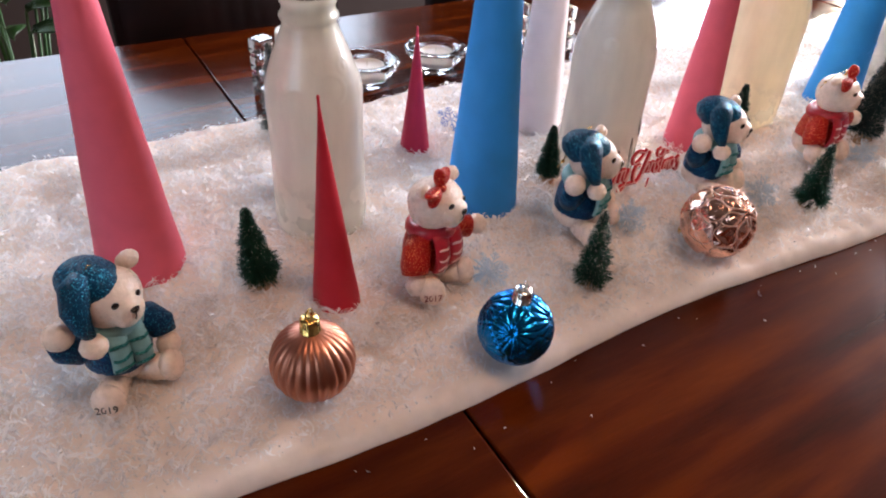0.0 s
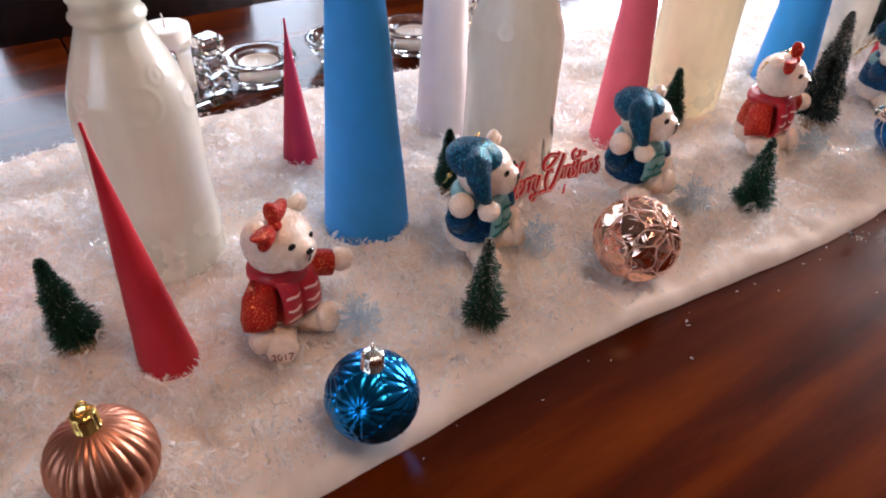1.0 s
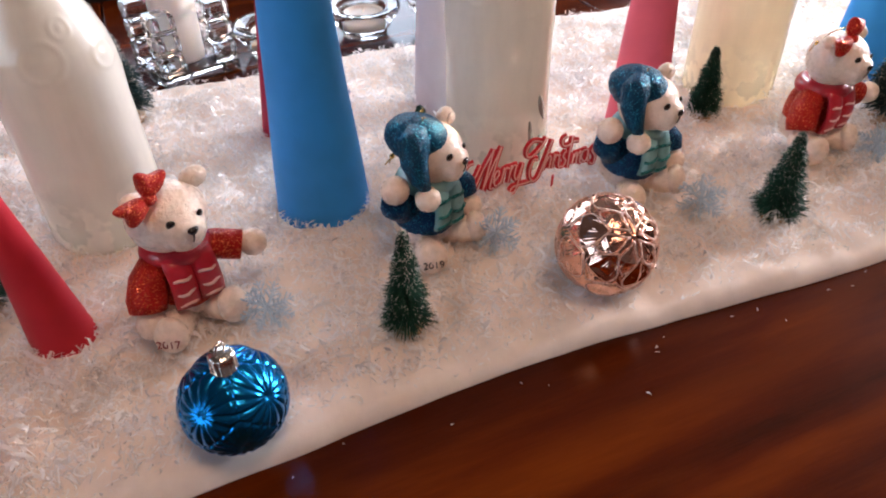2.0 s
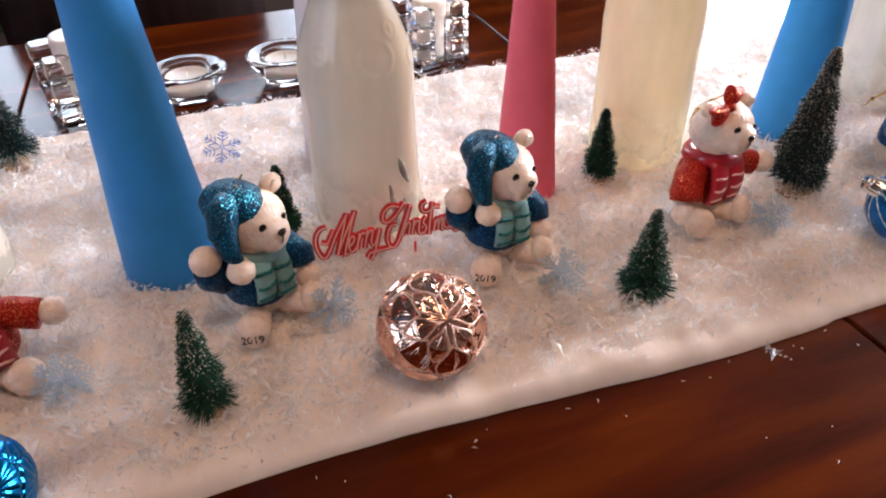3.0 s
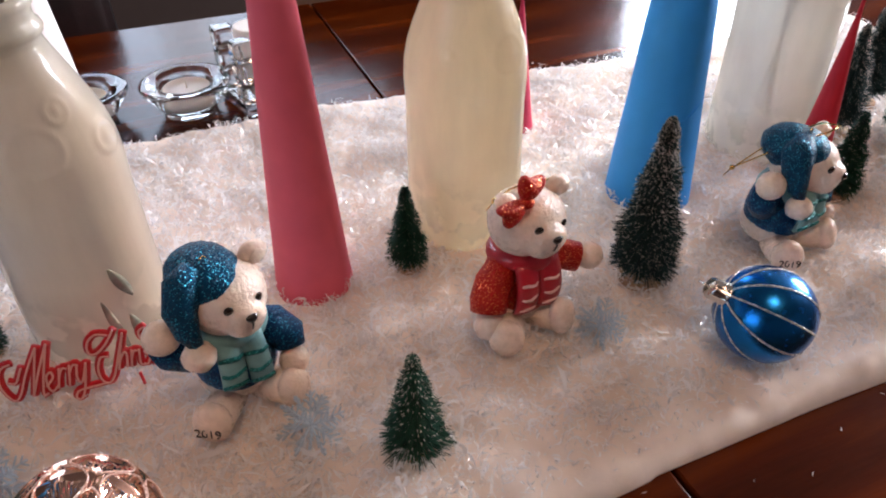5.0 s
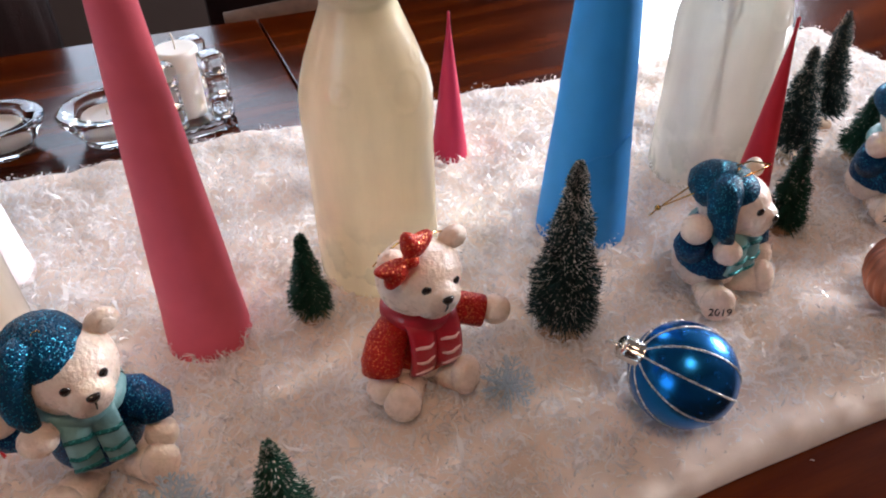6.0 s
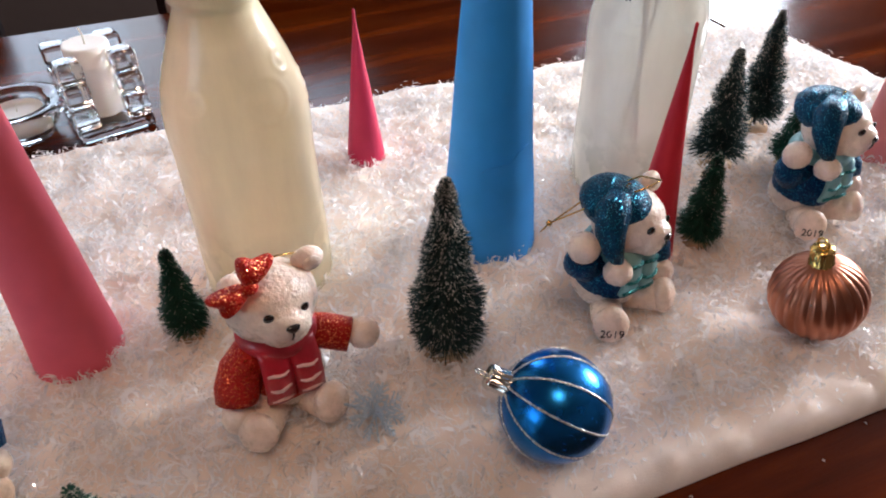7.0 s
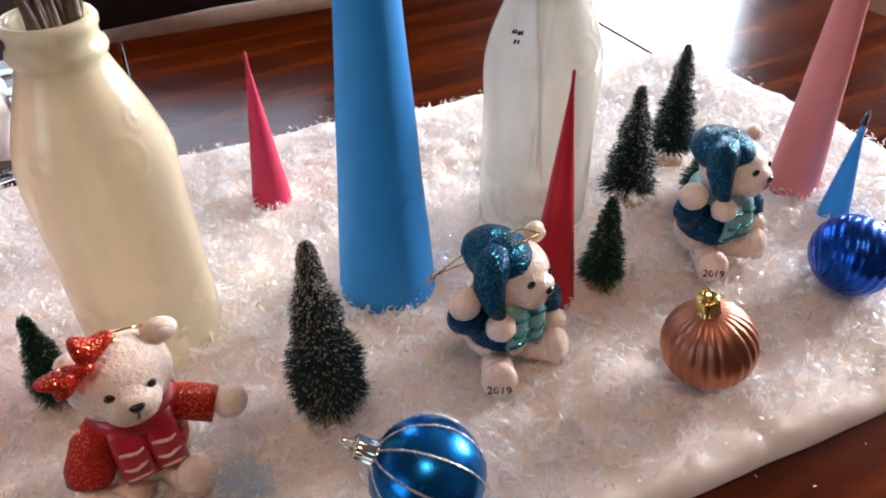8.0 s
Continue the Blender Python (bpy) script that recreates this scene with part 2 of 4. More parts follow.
M_COPPER = plain("satin_copper", (0.46, 0.185, 0.115), 0.38, metal=0.95, vary=0.08, scale=120)
M_ROSE = plain("rose_gold_mirror", (0.90, 0.55, 0.43), 0.07, metal=1.0, vary=0.05, scale=120)
M_ROSECORD = glitter("rose_glitter_line", (0.75, 0.45, 0.36), (1.0, 0.8, 0.7), amount=0.4)
M_BALLBLUE = plain("satin_blue_metal", (0.010, 0.17, 0.52), 0.24, metal=0.9, vary=0.1, scale=100)
M_BALLROYAL = plain("satin_royal_blue_metal", (0.012, 0.085, 0.50), 0.28, metal=0.9, vary=0.1, scale=100)
M_BALLBLUE2 = plain("teal_blue_metal", (0.006, 0.19, 0.50), 0.2, metal=0.95, vary=0.1, scale=100)
M_SILVERGLIT = glitter("silver_glitter", (0.50, 0.48, 0.46), (0.95, 0.93, 0.9), scale=1800, amount=0.5)
M_NEEDLE = plain("dark_green_bristle", (0.006, 0.062, 0.036), 0.55, vary=0.4, scale=300)
M_NEEDLEBLUE = plain("blue_green_bristle", (0.008, 0.036, 0.036), 0.6, vary=0.4, scale=300)
M_FROST = plain("frosted_bristle_tip", (0.76, 0.70, 0.64), 0.7, vary=0.15, scale=300)
M_CORK = plain("pale_wood_disc", (0.56, 0.38, 0.24), 0.75, vary=0.2, scale=120, relief=0.0004, fine=500)
M_WIRE = plain("dark_wire", (0.05, 0.05, 0.045), 0.4, metal=0.8)
M_ICE = flake_mat("clear_blue_plastic", (0.74, 0.84, 0.91), 0.05, 0.55)
M_ICEBLUE = flake_mat("blue_plastic", (0.16, 0.30, 0.66), 0.15)
M_SIGNRED = plain("red_sign_plastic", (0.62, 0.012, 0.022), 0.35, vary=0.1, coat=0.3)
M_SIGNPALE = plain("pale_pink_sign_face", (0.90, 0.50, 0.46), 0.45, vary=0.08)
M_GLASS = glass("clear_glass")
M_WAX = plain("white_wax", (0.82, 0.76, 0.70), 0.5, vary=0.04, scale=40, sss=0.3)
M_WICK = plain("wick", (0.75, 0.70, 0.62), 0.9)
M_LEAF = plain("green_leaf", (0.035, 0.10, 0.022), 0.4, vary=0.4, scale=20, relief=0.0005, fine=80)
M_POT = plain("dark_pot", (0.02, 0.018, 0.016), 0.5, vary=0.2)
M_LAMP = plain("lamp_metal", (0.10, 0.08, 0.06), 0.4, metal=0.8)
M_SHADE = bpy.data.materials.new("glowing_shade")
M_SHADE.use_nodes = True
M_SHADE.node_tree.nodes["Principled BSDF"].inputs["Emission Color"].default_value = (1.0, 0.66, 0.40, 1)
M_SHADE.node_tree.nodes["Principled BSDF"].inputs["Emission Strength"].default_value = 6.0

# ---- mesh helpers ----


def thing(name, place, label, category, group="", turn=0.0, kind=""):
    ob = new(name)
    ob.empty_display_size = 0.01
    ob.matrix_world = pose(*place, 0, 0, turn)
    return tagged(ob, label, category, group, kind)


def finish(bm, name, mats, smooth=True):
    me = bpy.data.meshes.new(name)
    bm.to_mesh(me)
    bm.free()
    for m in mats if isinstance(mats, (list, tuple)) else [mats]:
        me.materials.append(m)
    if smooth:
        me.shade_smooth()
    return me


def part(name, bm, material, parent, label="", smooth=True, place=None):
    ob = new(name, finish(bm, name, material, smooth))
    ob.parent = parent
    if place is not None:
        ob.matrix_basis = place
    if label:
        tagged(ob, label)
    return ob


def box(bm, lo, hi, bevel=0.0, mat=0, m=None, segs=2):
    made = bmesh.ops.create_cube(bm, size=1.0)["verts"]
    c = [(a + b) / 2 for a, b in zip(lo, hi)]
    s = [b - a for a, b in zip(lo, hi)]
    bmesh.ops.transform(bm, verts=made, matrix=Matrix.LocRotScale(c, None, s))
    if bevel:
        edges = list({e for v in made for e in v.link_edges})
        r = bmesh.ops.bevel(bm, geom=edges, offset=bevel, segments=segs, affect="EDGES", profile=0.5)
        made = list({v for f in r["faces"] for v in f.verts} | {v for v in made if v.is_valid})
    if m is not None:
        bmesh.ops.transform(bm, verts=made, matrix=m)
    for f in {f for v in made for f in v.link_faces}:
        f.material_index = mat
    return made


def lathe(bm, profile, steps=48, mat=0, m=None, wobble=None):
    """Turns (radius, height) pairs round z. wobble(angle, height) scales the radius."""
    rings = []
    for r, z in profile:
        if r < 1e-6:
            rings.append([bm.verts.new((0, 0, z))])
            continue
        ring = []
        for k in range(steps):
            a = 2 * math.pi * k / steps
            q = r * (wobble(a, z) if wobble else 1)
            ring.append(bm.verts.new((q * math.cos(a), q * math.sin(a), z)))
        rings.append(ring)
    for p, q in zip(rings, rings[1:]):
        for k in range(steps):
            j = (k + 1) % steps
            vs = [p[0], q[j], q[k]] if len(p) == 1 else [p[k], p[j], q[0]] if len(q) == 1 else [p[k], p[j], q[j], q[k]]
            if len(p) == 1 and len(q) == 1:
                continue
            bm.faces.new(vs).material_index = mat
    made = [v for ring in rings for v in ring]
    if m is not None:
        bmesh.ops.transform(bm, verts=made, matrix=m)
    return made


def blob(bm, c, r, mat=0, turn=(0, 0, 0), sub=20, shape=None):
    """An ellipsoid; shape(v) may push its unit points about first."""
    made = bmesh.ops.create_uvsphere(bm, u_segments=sub, v_segments=max(8, sub * 2 // 3), radius=1.0)["verts"]
    if shape:
        for v in made:
            v.co = shape(v.co.copy())
    r = (r, r, r) if isinstance(r, float) else r
    bmesh.ops.transform(bm, verts=made, matrix=Matrix.LocRotScale(c, Euler([radians(a) for a in turn]), r))
    for f in {f for v in made for f in v.link_faces}:
        f.material_index = mat
    return made


def tube(bm, points, radii, steps=10, mat=0, caps=True):
    """A round bar along points; radii may be one number or one for each point."""
    pts = [Vector(p) for p in points]
    rad = radii if isinstance(radii, (list, tuple)) else [radii] * len(pts)
    rings, side = [], None
    for k, p in enumerate(pts):
        d = (pts[min(k + 1, len(pts) - 1)] - pts[max(k - 1, 0)]).normalized()
        if side is None:
            side = d.orthogonal().normalized()
        side = (side - d * side.dot(d)).normalized()
        up = d.cross(side)
        rings.append([bm.verts.new(p + rad[k] * (side * math.cos(2 * math.pi * j / steps) + up * math.sin(2 * math.pi * j / steps))) for j in range(steps)])
    for p, q in zip(rings, rings[1:]):
        for j in range(steps):
            bm.faces.new((p[j], p[(j + 1) % steps], q[(j + 1) % steps], q[j])).material_index = mat
    if caps:
        bm.faces.new(rings[0][::-1]).material_index = mat
        bm.faces.new(rings[-1]).material_index = mat
    return [v for r in rings for v in r]


def text_mesh(words, size, extrude, bold=0.0, shear=0.0):
    cu = bpy.data.curves.new("lettering", "FONT")
    cu.body, cu.size, cu.extrude, cu.bevel_depth, cu.shear = words, size, extrude, bold, shear
    cu.align_x, cu.align_y = "CENTER", "CENTER"
    cu.resolution_u, cu.bevel_resolution = 3, 1
    ob = new("lettering", cu)
    dg = bpy.context.evaluated_depsgraph_get()
    me = bpy.data.meshes.new_from_object(ob.evaluated_get(dg))
    bpy.data.objects.remove(ob)
    bpy.data.curves.remove(cu)
    return me


def add_mesh(bm, me, m, mat=0):
    old = set(bm.verts)
    bm.from_mesh(me)
    made = [v for v in bm.verts if v not in old]
    bmesh.ops.transform(bm, verts=made, matrix=m)
    for f in {f for v in made for f in v.link_faces}:
        f.material_index = mat
    bpy.data.meshes.remove(me)
    return made


def snow_height(x, y):
    """The lie of the batting: low mounds, thinner towards the rims."""
    h = 0.0095 + 0.0030 * noise.noise((x * 9, y * 9, 0.3)) + 0.0022 * noise.noise((x * 31, y * 31, 1.7)) + 0.0022 * noise.noise((x * 80, y * 80, 4.7))
    return max(h, 0.004)


def front_rim(x):
    return 0.2068 + 0.0040 * min(1, max(0, (0.60 - x) / 0.15)) + (0.0046 if x < 0.62 else 0.0020) * math.cos((x - 0.33) * 15) - 0.0018 * min(1, max(0, (x - 0.62) / 0.2)) + 0.0012 * noise.noise((x * 26, 3.1, 0))


def back_rim(x):
    return 0.614 - 0.010 * min(1, max(0, (x - 0.55) / 0.3)) + 0.008 * noise.noise((x * 8, 7.7, 0)) + 0.003 * noise.noise((x * 30, 2.7, 0))


def right_rim(y):
    return 1.150 + 0.02 * noise.noise((y * 9, 4.4, 0)) + 0.04 * max(0, (0.45 - y) / 0.25)


LEFT = -0.55

# ---- the room ----
SILL, HEAD = 0.30, 1.62
WIN_BACK = [(-0.80, 0.50), (0.60, 1.32), (2.55, 2.98), (3.18, 3.60)]
# the narrow second opening is unseen, sized to cut the sun to strips
WIN_SIDE = [(0.40, 1.30), (2.366, 2.565)]
WIN_LEFT = [(-1.30, 0.10)]


def wall_with_windows(name, along, fixed, thick, lo, hi, openings, label):
    """Piers, sill wall and lintel round the openings, as one mesh."""
    bm = bmesh.new()

    def piece(a, b, z0, z1):
        if along == "x":
            box(bm, (a, min(fixed, fixed + thick), z0), (b, max(fixed, fixed + thick), z1))
        else:
            box(bm, (min(fixed, fixed + thick), a, z0), (max(fixed, fixed + thick), b, z1))
    edge = lo
    for a, b in openings:
        piece(edge, a, ZF, ZC)
        piece(a, b, ZF, SILL)
        piece(a, b, HEAD, ZC)
        edge = b
    piece(edge, hi, ZF, ZC)
    ob = new(name, finish(bm, name, M_WALL, False))
    return tagged(ob, label, "wall", kind="structure")


T = 0.15
wall_with_windows("wall_north", "x", Y1, T, X0 - T, X1 + T, WIN_BACK, "brown painted wall with tall windows")
wall_with_windows("wall_east", "y", X1, T, Y0, Y1, WIN_SIDE, "brown painted wall with two windows")
wall_with_windows("wall_west", "y", X0, -T, Y0, Y1, WIN_LEFT, "brown painted wall with one window")
wall_with_windows("wall_south", "x", Y0, -T, X0 - T, X1 + T, [], "plain brown painted wall")
bm = bmesh.new()
box(bm, (X0 - T, Y0 - T, ZF - 0.1), (X1 + T, Y1 + T, ZF))
tagged(new("floor", finish(bm, "floor", M_FLOOR, False)), "dark brown wooden floor", "floor", kind="structure")
bm = bmesh.new()
box(bm, (X0 - T, Y0 - T, ZC), (X1 + T, Y1 + T, ZC + 0.1))
tagged(new("ceiling", finish(bm, "ceiling", M_CEIL, False)), "pale painted ceiling", "ceiling", kind="structure")
bm = bmesh.new()
box(bm, (-60, -60, ZF - 0.6), (60, 60, ZF - 0.35))
M_GROUND = plain("snowy_ground", (0.70, 0.72, 0.76), 0.9, vary=0.1, scale=0.5, relief=0.05, fine=3)
tagged(new("ground", finish(bm, "ground", M_GROUND, False)), "snow covered ground outside the windows", "ground", kind="structure")


def window(name, along, fixed, a, b):
    root = tagged(new(name), "white framed window letting in bright daylight", "window", kind="structure")
    d, w = 0.05, 0.045

    def bar(n, p, q, z0, z1, mat=M_FRAME, dd=d):
        bm = bmesh.new()
        c = fixed
        if along == "x":
            box(bm, (p, c - dd / 2, z0), (q, c + dd / 2, z1), 0.004 if mat is M_FRAME else 0)
        else:
            box(bm, (c - dd / 2, p, z0), (c + dd / 2, q, z1), 0.004 if mat is M_FRAME else 0)
        return part(n, bm, mat, root, smooth=False)
    bar("frame_stile", a, a + w, SILL, HEAD)
    bar("frame_stile", b - w, b, SILL, HEAD)
    bar("frame_rail", a + w, b - w, SILL, SILL + w)
    bar("frame_rail", a + w, b - w, HEAD - w, HEAD)
    mid = (a + b) / 2
    bar("mullion", mid - 0.012, mid + 0.012, SILL + w, HEAD - w)
    for p, q in ((a + w, mid - 0.012), (mid + 0.012, b - w)):
        bar("pane", p, q, SILL + w, HEAD - w, M_PANE, 0.006).visible_shadow = False


for k, (a, b) in enumerate(WIN_BACK):
    window("window_%d" % (k + 1), "x", Y1 + 0.09, a, b)
for k, (a, b) in enumerate(WIN_SIDE):
    window("window_%d" % (k + 5), "y", X1 + 0.09, a, b)
for k, (a, b) in enumerate(WIN_LEFT):
    window("window_%d" % (k + 7), "y", X0 - 0.09, a, b)

lamp = thing("ceiling_lamp", (0.45, -0.35, ZC), "warm glowing ceiling lamp with a dark metal rim", "lamp")
bm = bmesh.new()
lathe(bm, [(0, 0), (0.16, 0), (0.165, -0.02), (0.15, -0.03), (0, -0.03)], 40)
part("rim", bm, M_LAMP, lamp)
bm = bmesh.new()
lathe(bm, [(0.145, -0.031), (0.13, -0.07), (0.08, -0.095), (0, -0.105)], 40)
part("shade", bm, M_SHADE, lamp)

# ---- the table ----
TX0, TX1, TY0, TY1 = -1.32, 1.42, -0.10, 0.892
table = thing("dining_table", (0, 0, 0), "large glossy red-brown wooden dining table with diagonal grain", "table")
SEAMS = [TX0, -0.346, 0.142, 0.630, 1.118, TX1]
for a, b in zip(SEAMS, SEAMS[1:]):
    bm = bmesh.new()
    box(bm, (a + 0.0009, TY0, -0.028), (b - 0.0009, TY1, 0.0), 0.0016)
    part("table_leaf", bm, M_TABLE, table, smooth=False)
bm = bmesh.new()
box(bm, (TX0 + 0.12, TY0 + 0.1, -0.11), (TX1 - 0.12, TY1 - 0.1, -0.030), 0.004)
part("apron", bm, M_TABLE, table, smooth=False)
for x in (TX0 + 0.16, TX1 - 0.16):
    for y in (TY0 + 0.14, TY1 - 0.14):
        bm = bmesh.new()
        lathe(bm, [(0, ZF), (0.022, ZF), (0.026, ZF + 0.1), (0.034, -0.3), (0.042, -0.12), (0.042, -0.105), (0, -0.105)], 20)
        part("leg", bm, M_TABLE, table, place=pose(x, y, 0))


def chair(x, y, width, top, label, leather, roll=None):
    """A padded chair that faces the table; its back rises a hand above the table top."""
    root = thing("dining_chair", (x, y, ZF), label, "chair", "chairs at the table")
    up = -ZF
    w = width / 2
    bm = bmesh.new()
    box(bm, (-w, -0.02, 0.36), (w, 0.40, 0.46), 0.03, segs=3)
    part("seat", bm, leather, root)
    bm = bmesh.new()
    n, pts = 14, []
    for k in range(n + 1):
        s = -1 + 2 * k / n
        z = up + top * (1 - 0.34 * abs(s) ** 3.2)
        pts.append((s * w, z))
    for face in (0.36, 0.42):
        low = [bm.verts.new((px, face - 0.03, 0.47)) for px, pz in pts]
        high = [bm.verts.new((px, face, pz)) for px, pz in pts]
        for k in range(n):
            vs = (low[k], low[k + 1], high[k + 1], high[k])
            bm.faces.new(vs if face < 0.4 else vs[::-1])
    bm.verts.ensure_lookup_table()
    m = 2 * (n + 1)
    for k in range(n):
        a, b = n + 1 + k, n + 2 + k
        bm.faces.new((bm.verts[a], bm.verts[b], bm.verts[b + m], bm.verts[a + m]))
        bm.faces.new((bm.verts[k + m], bm.verts[k + 1 + m], bm.verts[k + 1], bm.verts[k]))
    for a, b in ((0, n + 1), (n, 2 * n + 1)):
        bm.faces.new((bm.verts[a], bm.verts[b], bm.verts[b + m], bm.verts[a + m]))
    bmesh.ops.recalc_face_normals(bm, faces=bm.faces)
    bmesh.ops.bevel(bm, geom=list(bm.edges), offset=0.008, segments=2, affect="EDGES")
    part("backrest", bm, leather, root)
    for sx in (-w + 0.03, w - 0.03):
        for sy in (0.02, 0.36):
            bm = bmesh.new()
            tube(bm, [(sx, sy, 0), (sx, sy, 0.37)], [0.014, 0.022])
            part("leg", bm, M_DARKWOOD, root)
    if roll:
        bm = bmesh.new()
        tube(bm, [(-w + 0.01, 0.280, up - 0.018), (-w * 0.5, 0.273, up - 0.012), (0, 0.271, up - 0.011), (w * 0.5, 0.273, up - 0.012), (w - 0.01, 0.280, up - 0.018)], [0.012, 0.016, 0.017, 0.016, 0.012], 14)
        for sx in (-w + 0.05, w - 0.05):
            tube(bm, [(sx, 0.295, up - 0.04), (sx, 0.31, 0.44)], 0.010, 8)
        part("front_roll", bm, roll, root, "beige padded roll along the front")
    return root


chair(0.245, 0.665, 0.33, 0.160, "dark red leather dining chair behind the table", M_LEATHER)
chair(0.89, 0.665, 0.60, 0.180, "dark wood dining chair with a beige front roll", M_LEATHER, M_BEIGE)

# ---- runner of white batting with plastic snow ----
runner = thing("snow_runner", (0, 0, 0), "white batting table runner strewn with shredded plastic snow", "table runner")
NX, NY = 420, 96
verts, faces = [], []
for i in range(NX + 1):
    for j in range(NY + 1):
        u, v = i / NX, j / NY
        y0 = 0.19 + 0.41 * v
        x = LEFT + (right_rim(y0) - LEFT) * u
        fr, br = front_rim(x), back_rim(x)
        y = fr + (br - fr) * v
        d = min(y - fr, br - y, (1 - u) * 1.6)
        k = min(1.0, d / 0.010)
        z = snow_height(x, y) * (0.15 + 0.85 * math.sqrt(max(0, 1 - (1 - k) ** 2)))
        z += 0.0007 * noise.noise((x * 220, y * 220, 0.5)) * k + 0.0012 * noise.noise((x * 130, y * 130, 6.5)) * k
        verts.append((x, y, max(z, 0.0012)))
for i in range(NX):
    for j in range(NY):
        a = i * (NY + 1) + j
        faces.append((a, a + NY + 1, a + NY + 2, a + 1))
# rim down to the table and underside
base = len(verts)
ring = [i * (NY + 1) for i in range(NX + 1)] + [NX * (NY + 1) + j for j in range(1, NY + 1)] + [i * (NY + 1) + NY for i in range(NX - 1, -1, -1)] + list(range(NY - 1, 0, -1))
for q in ring:
    verts.append((verts[q][0], verts[q][1], 0.0004))
for k in range(len(ring)):
    j = (k + 1) % len(ring)
    faces.append((ring[j], ring[k], base + k, base + j))
me = bpy.data.meshes.new("batting")
me.from_pydata(verts, [], faces)
me.materials.append(M_FELT)
me.shade_smooth()
sheet = new("batting", me)
sheet.parent = runner


def shreds(name, spots, size, material, label, spread=0.6, broad=(0.14, 0.34), curl=0.35):
    """Loose shreds: each a short curled strip of three quads with narrow ends, lying any way."""
    rng = np.random.default_rng(5)
    p = np.array(spots)
    n = len(p)
    ln = size * p[:, 3] * rng.uniform(0.45, 1.6, n)
    wd = size * p[:, 3] * rng.uniform(*broad, n)
    ax, ay, az = rng.normal(0, spread, n), rng.normal(0, spread * 0.8, n), rng.uniform(0, 6.283, n)
    lift, bend = rng.uniform(-0.1, curl, n) * ln, rng.normal(0, 0.22, n) * ln
    rows = []
    for a, up, side, wide in ((-0.5, 0.0, 0.0, 0.25), (-0.17, 0.9, 0.8, 1.0), (0.17, 1.0, 1.0, 0.9), (0.5, 0.3, 0.1, 0.2)):
        for e in (-0.5, 0.5):
            rows.append(np.stack([a * ln, bend * side + e * wd * wide, lift * up], 1))
    v = np.stack(rows, 1)
    for (i, j), ang in (((1, 2), ax), ((2, 0), ay), ((0, 1), az)):
        c, q = np.cos(ang)[:, None], np.sin(ang)[:, None]
        v[:, :, i], v[:, :, j] = v[:, :, i] * c - v[:, :, j] * q, v[:, :, i] * q + v[:, :, j] * c
    v += p[:, None, :3]
    k = (np.arange(n) * 8)[:, None, None]
    f = (k + np.array([[0, 2, 3, 1], [2, 4, 5, 3], [4, 6, 7, 5]])[None]).reshape(-1, 4)
    m2 = bpy.data.meshes.new(name)
    m2.from_pydata(v.reshape(-1, 3).tolist(), [], f.tolist())
    m2.materials.append(material)
    m2.shade_smooth()
    ob = new(name, m2)
    ob.parent = runner
    return tagged(ob, label, kind="stuff")


rng = np.random.default_rng(3)


def strew(count, margin, lo, hi, even=0.12, heaped=0.0060):
    """Spots on the runner, thicker in drifts and heaps."""
    got = []
    while len(got) < count:
        x, y = rng.uniform(-0.32, 1.17), rng.uniform(0.19, 0.63)
        d = min(y - front_rim(x), back_rim(x) - y, right_rim(y) - x)
        if d < 0.003:
            continue
        tuft = noise.noise((x * 125, y * 125, 2.0))
        clump = 0.52 + 0.34 * noise.noise((x * 24, y * 24, 5.0)) + 0.34 * noise.noise((x * 62, y * 62, 8.0)) + 0.5 * tuft
        if rng.uniform() > min(1, max(0.0, (d - margin) / 0.025)) * (even + (1 - even) * min(1.0, max(0.0, clump)) ** 1.7):
            continue
        heap = max(0, noise.noise((x * 38, y * 38, 9.0)) + 0.25 + 0.8 * tuft) * heaped
        got.append((x, y, snow_height(x, y) + rng.uniform(lo, hi) + heap * rng.uniform(0, 1), 1.0))
    return got


shreds("plastic_snow", strew(120000, 0.004, -0.0008, 0.0022), 0.0034, M_SNOW, "shredded translucent plastic snow", 0.8, (0.14, 0.34))
shreds("plastic_fluff", strew(46000, 0.008, 0.0002, 0.0034), 0.0066, M_SNOW, "long wisps of plastic snow", 0.55, (0.05, 0.14), 0.5)
shreds("plastic_film_litter", strew(6500, 0.014, 0.0004, 0.0034), 0.0095, M_SNOW, "soft broad film shreds in the plastic snow", 0.5, (0.12, 0.30), 0.5)
shreds("clear_chip_litter", strew(11000, 0.012, 0.0008, 0.0040), 0.0048, M_CLEARCHIP, "small glossy clear chips in the plastic snow", 0.6, (0.25, 0.5))
spots = [(x, front_rim(x) - abs(rng.normal(0, 0.02)) - 0.003, 0.0009, 0.5) for x in rng.uniform(-0.05, 1.0, 45)]
shreds("stray_snow", spots, 0.0040, M_SNOW, "stray shreds on the table", 0.15)


# ---- cones ----


